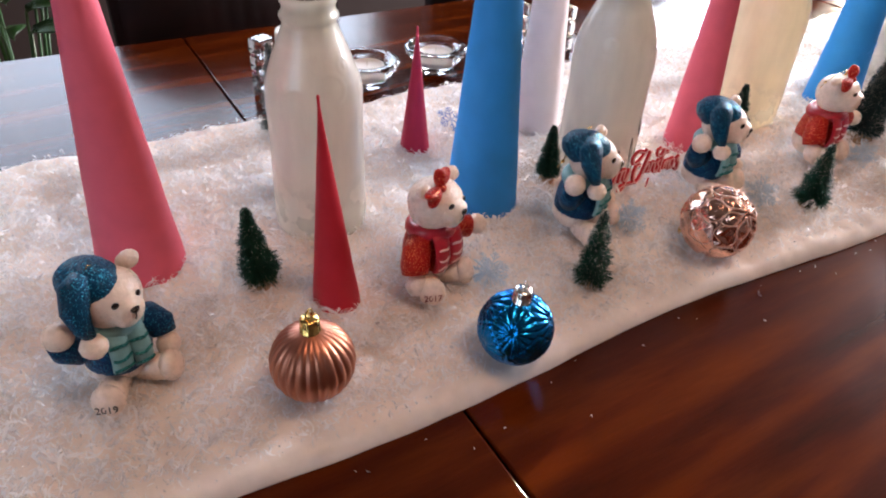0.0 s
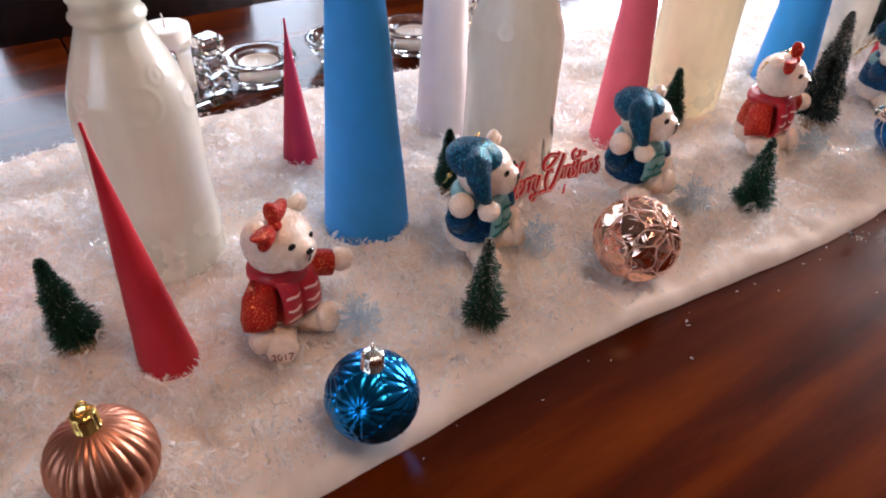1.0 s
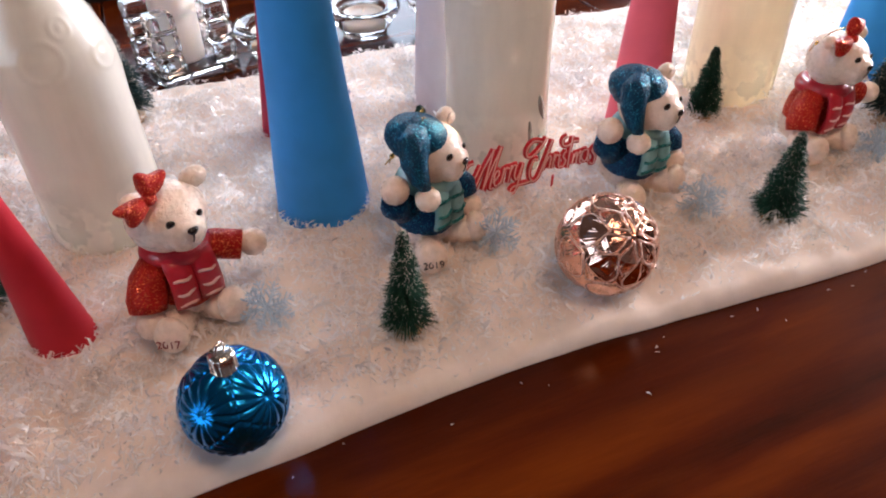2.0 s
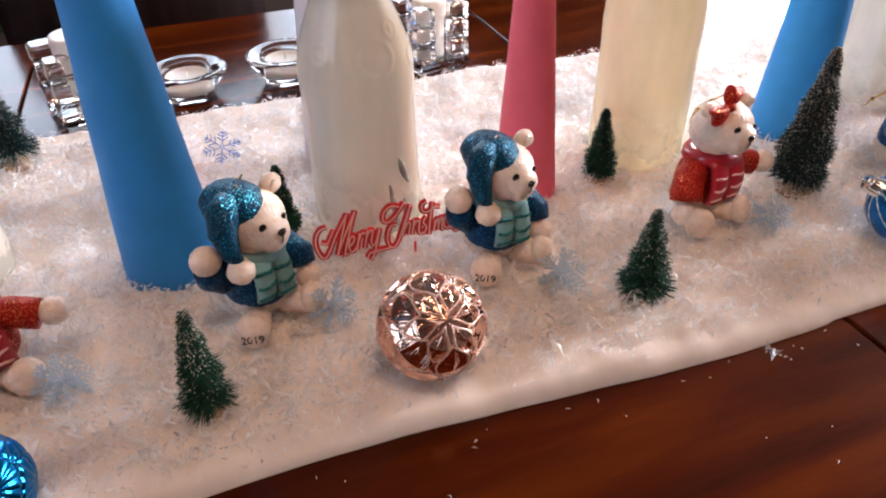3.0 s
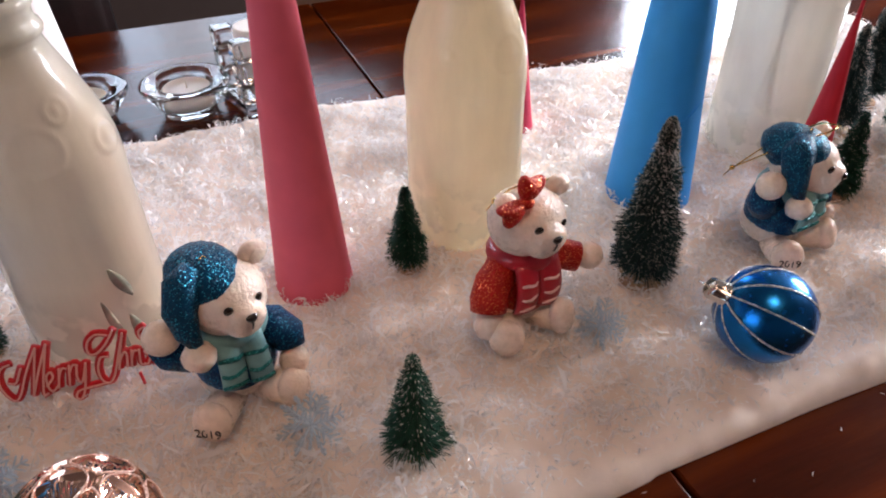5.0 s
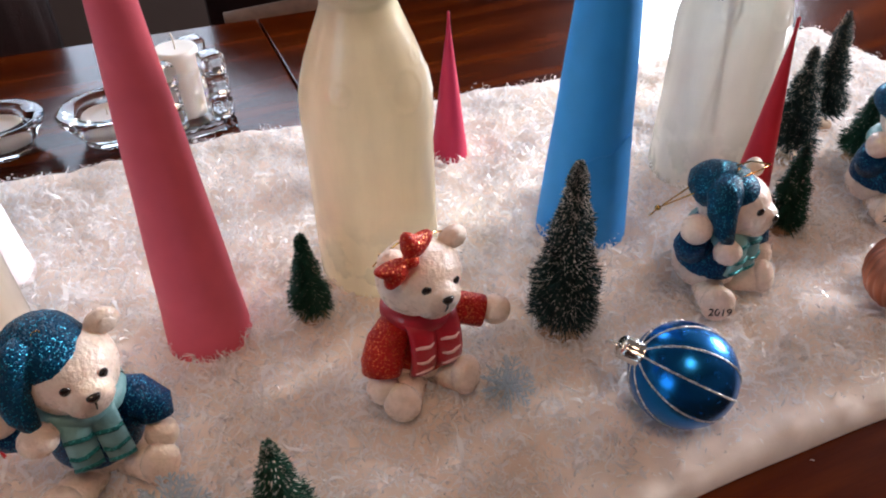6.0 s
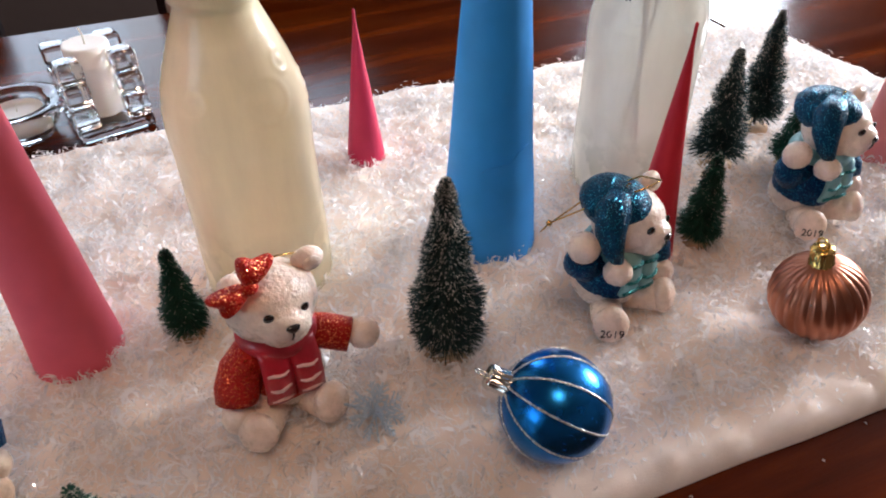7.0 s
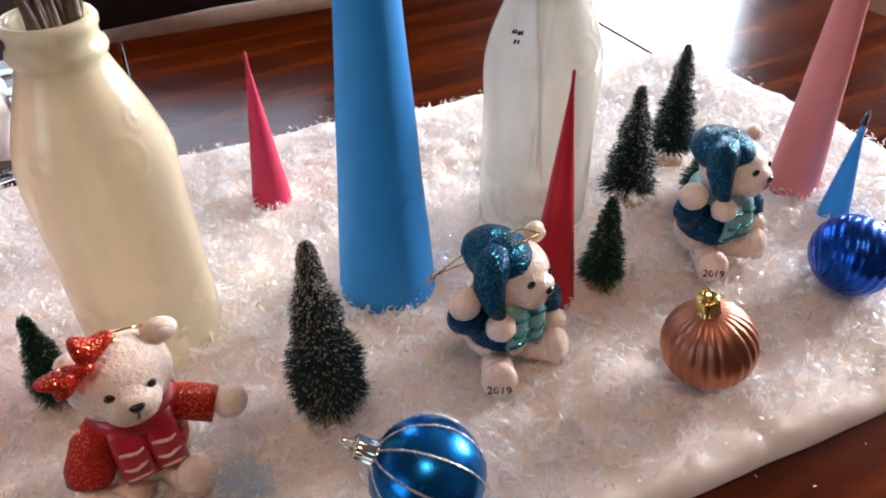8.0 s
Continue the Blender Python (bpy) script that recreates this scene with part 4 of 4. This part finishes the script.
    ob.matrix_world = pose(nx - spin.x, ny - spin.y, 0.0125, 0, 0, facing - 270)
    return tagged(ob, label, "bear figurine", "seated bear figurines")


BLUE_LABEL = "seated cream bear figurine, blue glitter hat and coat"
RED_LABEL = "seated cream bear figurine, red coat and bow"
bear(-0.015, 0.293, 289, "blue", BLUE_LABEL + ", pink cone behind", "2019")
bear(0.189, 0.293, 288, "red", RED_LABEL + ", dated foot", "2017", tilt=7)
bear(0.332, 0.300, 296, "blue", BLUE_LABEL + ", snowflake beside", "2019")
bear(0.469, 0.296, 280, "blue", BLUE_LABEL + ", sign behind", "2019", glance=12)
bear(0.610, 0.290, 277, "red", RED_LABEL + ", tree beside", "", tilt=7, glance=6)
bear(0.790, 0.290, 283, "blue", BLUE_LABEL + ", gold cord", "2019", drop=0.006)
bear(0.944, 0.312, 278, "blue", BLUE_LABEL + ", runner end", "2019")


def cord(points, label):
    root = thing("gold_cord", (0, 0, 0), label, "cord", "hanging cords")
    bm = bmesh.new()
    tube(bm, points, 0.00045, 6)
    part("loop", bm, M_GOLD, root)
    bm = bmesh.new()
    e = Vector(points[0])
    blob(bm, e, 0.0016, 0, sub=10)
    for d in ((-0.004, 0.001, -0.005), (-0.001, 0.003, -0.006)):
        tube(bm, [e, e + Vector(d) * 0.6, e + Vector(d)], 0.00040, 6)
    part("knot", bm, M_GOLD, root)
    return root


cord([(0.747, 0.3280, 0.064), (0.760, 0.3180, 0.076), (0.772, 0.3080, 0.086), (0.782, 0.3020, 0.0925), (0.790, 0.3030, 0.0940), (0.784, 0.3100, 0.0935), (0.768, 0.3200, 0.084), (0.750, 0.3280, 0.065)], "thin gold hanging cord looped off a blue bear")
cord([(0.590, 0.318, 0.088), (0.597, 0.316, 0.0945), (0.604, 0.314, 0.0970), (0.612, 0.315, 0.0967), (0.619, 0.318, 0.0935)], "short gold cord across a red bear's head")
cord([(0.300, 0.3300, 0.070), (0.306, 0.3290, 0.084), (0.315, 0.3270, 0.0945), (0.319, 0.3260, 0.0975), (0.312, 0.3280, 0.088), (0.301, 0.3310, 0.070)], "thin gold hanging cord behind a bear")

# ---- baubles ----


def cap(parent, r, metal, loop_turn=0):
    bm = bmesh.new()
    flute = lambda a, z: 1 + 0.05 * math.cos(a * 12)
    lathe(bm, [(0.0056, r - 0.0022), (0.0058, r + 0.0008), (0.0054, r + 0.0010), (0.0054, r + 0.0080), (0.0048, r + 0.0090), (0, r + 0.0092)], 48, wobble=flute)
    c = part("cap", bm, metal, parent)
    bm = bmesh.new()
    tube(bm, [(0.0030 * math.cos(a), 0, r + 0.0112 + 0.0034 * math.sin(a)) for a in [2 * math.pi * k / 16 for k in range(17)]], 0.0006, 7, caps=False)
    part("loop", bm, metal, c, place=pose(0, 0, 0, 0, 0, loop_turn))


def sphere_mesh(r, push, nu=120, nv=64, squash=1.0):
    """A sphere whose radius follows push(direction)."""
    bm = bmesh.new()
    made = lathe(bm, [(max(0, math.sin(math.pi * k / nv)), -math.cos(math.pi * k / nv)) for k in range(nv + 1)], nu)
    for v in made:
        d = v.co.normalized()
        k = r * (1 + push(d))
        v.co = Vector((d.x * k, d.y * k, d.z * k * squash))
    bmesh.ops.recalc_face_normals(bm, faces=bm.faces)
    return bm


def bauble(x, y, r, axis, label, material, push, metal, squash=1.0, nu=120, nv=64, sink=0.002, spin=0):
    root = new("bauble")
    root.empty_display_size = 0.01
    q = Vector(axis).to_track_quat("Z", "Y").to_matrix().to_4x4()
    root.matrix_world = Matrix.Translation((x, y, 0.0105 + r * (squash if axis[2] > 0.9 else 1) - sink)) @ q @ pose(0, 0, 0, 0, 0, spin)
    tagged(root, label, "bauble", "christmas baubles")
    part("ball", sphere_mesh(r, push, nu, nv, squash), material, root)
    cap(root, r * squash * (1 + push(Vector((0, 0, 1)))) - 0.0004, metal, 30)
    return root


def fluted(d):
    a = math.atan2(d.y, d.x)
    fade = min(1, (1 - abs(d.z)) * 5)
    return 0.045 * (abs(math.sin(a * 12)) - 0.6) * fade * math.sqrt(max(0, 1 - d.z * d.z))


def spiral(d):
    a = math.atan2(d.y, d.x) + d.z * 0.9
    return 0.03 * (abs(math.sin(a * 9)) - 0.6) * math.sqrt(max(0, 1 - d.z * d.z))


FLOWERS = []
for ring_z, n, off in ((0.55, 4, 0.3), (-0.15, 4, 0.8), (-0.78, 4, 0.3)):
    for k in range(n):
        a = 2 * math.pi * (k + off) / n
        FLOWERS.append(Vector((math.sqrt(1 - ring_z ** 2) * math.cos(a), math.sqrt(1 - ring_z ** 2) * math.sin(a), ring_z)))


def flowers(d):
    best = sorted(FLOWERS, key=lambda f: -d.dot(f))[:2]
    f = best[0]
    u = f.orthogonal().normalized()
    w = f.cross(u)
    a = math.atan2(d.dot(w), d.dot(u))
    near = math.acos(max(-1, min(1, d.dot(f))))
    seam = near - math.acos(max(-1, min(1, d.dot(best[1]))))
    groove = 0.034 * abs(math.sin(a * 7 + near * 0.8)) ** 0.7 * min(1, near / 0.25)
    return groove - 0.022 * math.exp(-(seam / 0.05) ** 2) - 0.018 * math.exp(-(near / 0.07) ** 2)


def facets(d):
    """Cut diamonds in rings round a six-petalled star."""
    th = math.acos(min(1, abs(d.z)))
    a = math.atan2(d.y, d.x)
    out = 0.0
    k = th / 0.52
    row = math.floor(k)
    f = abs((k - row) - 0.5) * 2
    s = abs(((a / (2 * math.pi) * (6 if row < 1 else 10) + 0.5 * (row % 2)) % 1) - 0.5) * 2
    dish = max(0.0, 1 - max(f, s))
    out -= 0.040 * min(1, dish * 2.2)
    out += 0.008 * math.sin(dish * 60) * (1 if dish > 0.15 else 0)
    return out


bauble(0.066, 0.254, 0.0243, (0, 0, 1), "satin copper bauble with vertical flutes and gold cap", M_COPPER, fluted, M_GOLD, 0.98, 240, 40, sink=-0.001)
bauble(0.187, 0.224, 0.0232, (0.02, -0.06, 1), "blue metallic bauble with moulded flower relief", M_BALLBLUE2, flowers, M_SILVER, 0.99, 260, 150, sink=-0.001)
rose = bauble(0.3925, 0.2485, 0.0280, (-0.05, 0.72, -0.70), "mirror rose-gold bauble with cut diamond facets", M_ROSE, facets, M_GOLD, 1.0, 280, 220)
for k in range(6):
    for ring_no, (t0, t1, off, wide) in enumerate(((0.10, 0.78, 0.0, 0.40), (0.45, 1.30, math.pi / 6, 0.42), (1.00, 1.75, 0.0, 0.42))):
        for side in (-1, 1):
            bm = bmesh.new()
            pts = []
            for q in range(15):
                f = q / 14
                th = t0 + (t1 - t0) * f
                a = math.pi / 3 * k + off + side * wide * math.sin(math.pi * f)
                pts.append((0.0279 * math.sin(th) * math.cos(a), 0.0279 * math.sin(th) * math.sin(a), -0.0279 * math.cos(th)))
            tube(bm, pts, 0.00042, 6)
            part("rope_line", bm, M_ROSECORD, rose)
blue_ball = bauble(0.708, 0.247, 0.0246, (-0.70, 0.42, 0.40), "satin blue bauble with silver glitter lines lying down", M_BALLBLUE, lambda d: 0.0, M_SILVER)
for k in range(10):
    a = 2 * math.pi * k / 10
    bm = bmesh.new()
    tube(bm, [(0.0246 * math.sin(t) * math.cos(a), 0.0246 * math.sin(t) * math.sin(a), 0.0246 * math.cos(t)) for t in [math.pi * (0.06 + 0.88 * q / 30) for q in range(31)]], [0.00055 + 0.00012 * math.sin(q * 2.3) for q in range(31)], 6)
    part("glitter_line", bm, M_SILVERGLIT, blue_ball)
bauble(0.864, 0.256, 0.0230, (-0.20, 0.10, 0.97), "satin copper bauble with vertical flutes, second", M_COPPER, fluted, M_GOLD, 0.98, 240, 40, sink=-0.001)
bauble(0.988, 0.277, 0.0240, (0.80, -0.10, 0.55), "royal blue metallic bauble with slanting flutes lying down", M_BALLROYAL, spiral, M_SILVER, 0.95, 220, 60)

# ---- plastic snowflakes ----


def snowflake(x, y, r, material, label, lean, turn, planes=4):
    root = new("snowflake_ornament")
    root.empty_display_size = 0.01
    root.matrix_world = pose(x, y, 0.0105 + r * 0.72, lean, 0, turn)
    tagged(root, label, "snowflake", "plastic snowflakes")
    r2 = random.Random(int(x * 1000))
    for p in range(planes):
        tilt = Matrix.Rotation(math.pi * p / planes, 4, "Z") @ (Matrix.Rotation(r2.uniform(-0.5, 0.5), 4, "X") if p else Matrix.Identity(4))
        for k in range(6):
            a = math.pi / 3 * k + 0.2 * p
            d = Vector((math.cos(a), 0, math.sin(a)))
            if p and abs(d.z) > 0.95:
                continue
            bm = bmesh.new()
            tube(bm, [d * 0.001, d * r * 0.6, d * r], [r * 0.034, r * 0.028, r * 0.038], 5)
            arm = part("arm", bm, material, root, place=tilt, smooth=False)
            for g0, ln in ((0.38, 0.36), (0.62, 0.32), (0.82, 0.20)):
                for g in (-1, 1):
                    e = Vector((math.cos(a + g * 0.85), 0.25 * g, math.sin(a + g * 0.85)))
                    bm = bmesh.new()
                    tube(bm, [d * r * g0, d * r * g0 + e * r * ln], [r * 0.026, r * 0.030], 4)
                    part("spike", bm, material, arm, smooth=False)
    return root


snowflake(0.213, 0.291, 0.0150, M_ICE, "clear icy plastic snowflake ornament beside a red bear", -12, 10)
snowflake(0.351, 0.299, 0.0160, M_ICE, "clear icy plastic snowflake ornament beside a blue bear", -10, 25)
snowflake(0.482, 0.277, 0.0160, M_ICE, "clear icy plastic snowflake ornament at a bear's foot", -10, 5)
snowflake(0.637, 0.283, 0.0145, M_ICE, "clear icy plastic snowflake ornament in the snow", -14, 15)
snowflake(0.312, 0.512, 0.0150, M_ICEBLUE, "blue plastic snowflake lying in the snow", -58, 20, 1)

# ---- lettered sign ----
sign = thing("greeting_sign", (0.3975, 0.344, 0.0265), "red plastic script sign reading Merry Christmas", "sign", turn=-11.5)
rise = pose(0, 0, 0.001, 80, 0, 0) @ Matrix.Rotation(radians(3.0), 4, "Z")
SIGN_LINES = []


def pen(*line):
    """One stroke of the script, in tenths of the small letters' height."""
    pts = [Vector((x, y, 0)) for x, y in line]
    out = []
    for k in range(len(pts) - 1):
        p0, p1, p2, p3 = pts[max(k - 1, 0)], pts[k], pts[k + 1], pts[min(k + 2, len(pts) - 1)]
        for j in range(6):
            t = j / 6
            out.append(0.5 * (2 * p1 + (p2 - p0) * t + (2 * p0 - 5 * p1 + 4 * p2 - p3) * t * t + (3 * p1 - p0 - 3 * p2 + p3) * t ** 3))
    SIGN_LINES.append([q * 0.00112 for q in out + [pts[-1]]])


# M with its swash
pen((-33, 18), (-36.5, 17), (-39.5, 12.5), (-40, 6), (-37.5, 0), (-34, 2.5), (-28.5, 12.5), (-21, 24))
pen((-37, 9.5), (-34, 8.5), (-31, 13), (-29.5, 15.5))
pen((-21, 24), (-25, 13), (-29.5, 0.5))
pen((-29.5, 0.5), (-24, 11.5), (-16.5, 25))
pen((-16.5, 25), (-21, 13.5), (-25.2, 1.2), (-23.2, 0.8))
# e, r, r, y
pen((-23, 4.2), (-19.3, 8), (-19.3, 11), (-21.6, 9), (-22.4, 3.8), (-21.2, 1.4), (-18.2, 4))
pen((-18.6, 2.2), (-15.6, 12))
pen((-17.2, 7), (-14.6, 11.6), (-12.6, 11.2))
pen((-14.2, 2.2), (-11.2, 13))
pen((-12.8, 8), (-10, 12.4), (-8.2, 12))
pen((-8.2, 12.6), (-10, 6.2), (-8.7, 3.6), (-4.6, 12.6))
pen((-4.6, 12.6), (-8.7, 0), (-11.6, -5), (-13.4, -4.2), (-11.2, -0.8), (-3, 0.2), (1, 0.8))
# C with its top flourish
pen((7.5, 24), (2.8, 25), (-1.2, 21.6), (-2, 17), (0.8, 16), (5.8, 20), (10.3, 26))
pen((4.8, 13.6), (1.8, 13.6), (-0.7, 8.6), (-1, 3.2), (1, 0.4), (4.3, 3.2), (8.8, 13), (13.6, 24))
# h, r, i, s
pen((13.6, 24), (9.8, 14), (7.3, 6.2))
pen((8.3, 9.6), (11.3, 14.2), (12.3, 13), (10.8, 6.6))
pen((12.6, 6.4), (14.8, 15))
pen((13.6, 10.4), (15.6, 14.2), (17, 13.8))
pen((17.8, 14.6), (16.6, 7.6), (17.8, 6.4))
pen((21.8, 16), (19.6, 13), (21, 10), (19.3, 6.6), (17.8, 7.2))
# t with its curled bar
pen((25.8, 23.8), (23.3, 13), (22, 5))
pen((22.8, 24.8), (20, 23.2), (20, 19.6), (22.8, 18.8), (26.3, 21), (29.6, 20.6))
# m, a, s
pen((24.8, 6.8), (26.3, 13.2))
pen((25.6, 9.8), (28, 14), (27.3, 7))
pen((27.6, 10), (30.3, 14.4), (29.6, 7.8), (30.6, 7))
pen((34.3, 14.4), (31.8, 14), (30.8, 10), (32.3, 7.4), (34.3, 10), (35, 14.4), (34.3, 8), (35.6, 7.4))
pen((39.6, 16), (37.3, 13.4), (39, 9.6), (37.8, 5.4), (35.8, 5.8))
for nm, r, ahead, mt, lb in (("backing", 0.0020, 0.0, M_SIGNRED, "red outline"), ("lettering", 0.00052, 0.0017, M_SIGNPALE, "pale pink strokes")):
    bm = bmesh.new()
    for line in SIGN_LINES:
        made = tube(bm, [q + Vector((0, -0.0088, 0)) for q in line], r, 8)
        for v in made:
            v.co.z = v.co.z * 0.7 + ahead
    part(nm, bm, mt, sign, lb, place=rise)
for sx in (-0.030, 0.016):
    bm = bmesh.new()
    tube(bm, [(sx, 0, -0.006), (sx, 0.001, -0.0185)], 0.0008, 6)
    part("prong", bm, M_SIGNRED, sign)

# ---- candles in glass ----


def tealight_dish(x, y, label):
    root = thing("tealight_dish", (x, y, 0.0005), label, "candle holder", "glass candle holders")
    bm = bmesh.new()
    lathe(bm, [(0, 0), (0.021, 0), (0.0225, 0.001), (0.0225, 0.004), (0.0265, 0.009), (0.032, 0.017), (0.0365, 0.0225), (0.0375, 0.0255), (0.0365, 0.0275), (0.033, 0.0278), (0.0245, 0.0262), (0.0218, 0.0250), (0.0212, 0.0225), (0.0212, 0.010), (0.020, 0.0085), (0, 0.0085)], 56)
    part("glass_dish", bm, M_GLASS, root)
    tea = thing("tealight", (x, y, 0.0095), "white tealight candle in a clear glass dish", "candle", "tealights")
    bm = bmesh.new()
    lathe(bm, [(0, 0), (0.0190, 0), (0.0195, 0.0005), (0.0195, 0.0125), (0.0188, 0.0130), (0.0185, 0.0110), (0.0120, 0.0104), (0, 0.0110)], 40)
    part("wax", bm, M_WAX, tea)
    bm = bmesh.new()
    tube(bm, [(0, 0, 0.010), (0.0006, 0, 0.0135), (0.0004, 0.0005, 0.017)], 0.0006, 6)
    part("wick", bm, M_WICK, tea)


def cube_votive(x, y, turn, label, k0):
    root = thing("cube_candle_holder", (x, y, 0.0005), label, "candle holder", "glass candle holders", turn)
    s = 0.034 * k0
    well = 0.0125 * k0
    # notched corner blocks on a base, round a well
    for sx in (-1, 1):
        for sy in (-1, 1):
            for k in range(3):
                z0 = 0.0105 + k * 0.0182
                bm = bmesh.new()
                box(bm, (min(sx * well, sx * s), min(sy * well, sy * s), z0), (max(sx * well, sx * s), max(sy * well, sy * s), z0 + 0.0172), 0.0030)
                part("corner_block", bm, M_GLASS, root, smooth=False)
    bm = bmesh.new()
    box(bm, (-s, -s, 0), (s, s, 0.0100), 0.0025)
    part("base", bm, M_GLASS, root, smooth=False)
    candle = thing("votive_candle", (x, y, 0.0110), "white votive candle in a clear glass cube", "candle", "votive candles")
    bm = bmesh.new()
    lathe(bm, [(0, 0), (0.0155, 0), (0.0162, 0.001), (0.0172, 0.038), (0.0180, 0.0420), (0.0196, 0.0440), (0.0200, 0.0455), (0.0200, 0.0590), (0.0194, 0.0610), (0.0175, 0.0608), (0, 0.0598)], 44)
    bmesh.ops.scale(bm, vec=(k0, k0, 0.5 + 0.5 * k0), verts=bm.verts)
    part("wax", bm, M_WAX, candle)
    bm = bmesh.new()
    e = 0.0592 * (0.5 + 0.5 * k0)
    tube(bm, [(0, 0, e), (0.0005, 0, e + 0.006), (-0.0008, 0, e + 0.013)], 0.0008, 6)
    part("wick", bm, M_WICK, candle)


tealight_dish(0.295, 0.670, "clear glass tealight dish on the polished table")
tealight_dish(0.388, 0.676, "clear glass tealight dish on the polished table")
tealight_dish(0.470, 0.664, "clear glass tealight dish on the polished table")
cube_votive(0.213, 0.666, 18, "clear glass cube holder with a white votive candle", 1.06)
cube_votive(0.533, 0.660, 14, "clear glass cube holder with a white votive candle", 0.84)

# ---- house plant behind the table ----
plant = thing("house_plant", (-0.07, 1.17, ZF), "dark leafy house plant in a pot behind the table", "plant")
bm = bmesh.new()
lathe(bm, [(0, 0), (0.10, 0), (0.13, 0.25), (0.14, 0.27), (0.12, 0.27), (0.11, 0.24), (0, 0.24)], 28)
part("pot", bm, M_POT, plant)
r3 = random.Random(8)
for k in range(26):
    a, up, out = r3.uniform(0, 6.28), r3.uniform(0.55, 0.84), r3.uniform(0.03, 0.14)
    tip = Vector((out * math.cos(a), out * math.sin(a), up))
    bm = bmesh.new()
    tube(bm, [(0, 0, 0.22), tip * 0.6 + Vector((0, 0, 0.12)), tip], [0.004, 0.003, 0.002], 6)
    part("stalk", bm, M_LEAF, plant)
    bm = bmesh.new()
    d = Vector((math.cos(a), math.sin(a), r3.uniform(-0.6, 0.3))).normalized()
    s = d.cross(Vector((0, 0, 1))).normalized()
    ln, wd = r3.uniform(0.08, 0.13), r3.uniform(0.03, 0.05)
    prev = None
    for q in range(7):
        f = q / 6
        w = wd * math.sin(math.pi * (0.08 + 0.92 * f)) * (1.1 - 0.5 * f)
        c = tip + d * ln * f + Vector((0, 0, -0.03 * f * f))
        row = [bm.verts.new(c - s * w + Vector((0, 0, 0.008))), bm.verts.new(c), bm.verts.new(c + s * w + Vector((0, 0, 0.008)))]
        if prev:
            bm.faces.new((prev[0], prev[1], row[1], row[0]))
            bm.faces.new((prev[1], prev[2], row[2], row[1]))
        prev = row
    bmesh.ops.solidify(bm, geom=list(bm.faces), thickness=0.0008)
    part("leaf", bm, M_LEAF, plant)

# ---- a torn scrap of clear film on the rim ----
scrap = thing("film_scrap", (0.566, 0.194, 0.004), "torn scrap of clear plastic film on the runner's edge", "scrap")
bm = bmesh.new()
r4 = random.Random(4)
mid = bm.verts.new((0, 0, 0.0035))
rim = []
for k in range(14):
    a = 2 * math.pi * k / 14
    q = r4.uniform(0.004, 0.007) if k % 2 else r4.uniform(0.003, 0.0045)
    rim.append(bm.verts.new((q * math.cos(a), q * math.sin(a), r4.uniform(0.0005, 0.006))))
for k in range(14):
    bm.faces.new((mid, rim[k], rim[(k + 1) % 14]))
bmesh.ops.solidify(bm, geom=list(bm.faces), thickness=0.0003)
part("film", bm, M_GLASS, scrap, smooth=False)
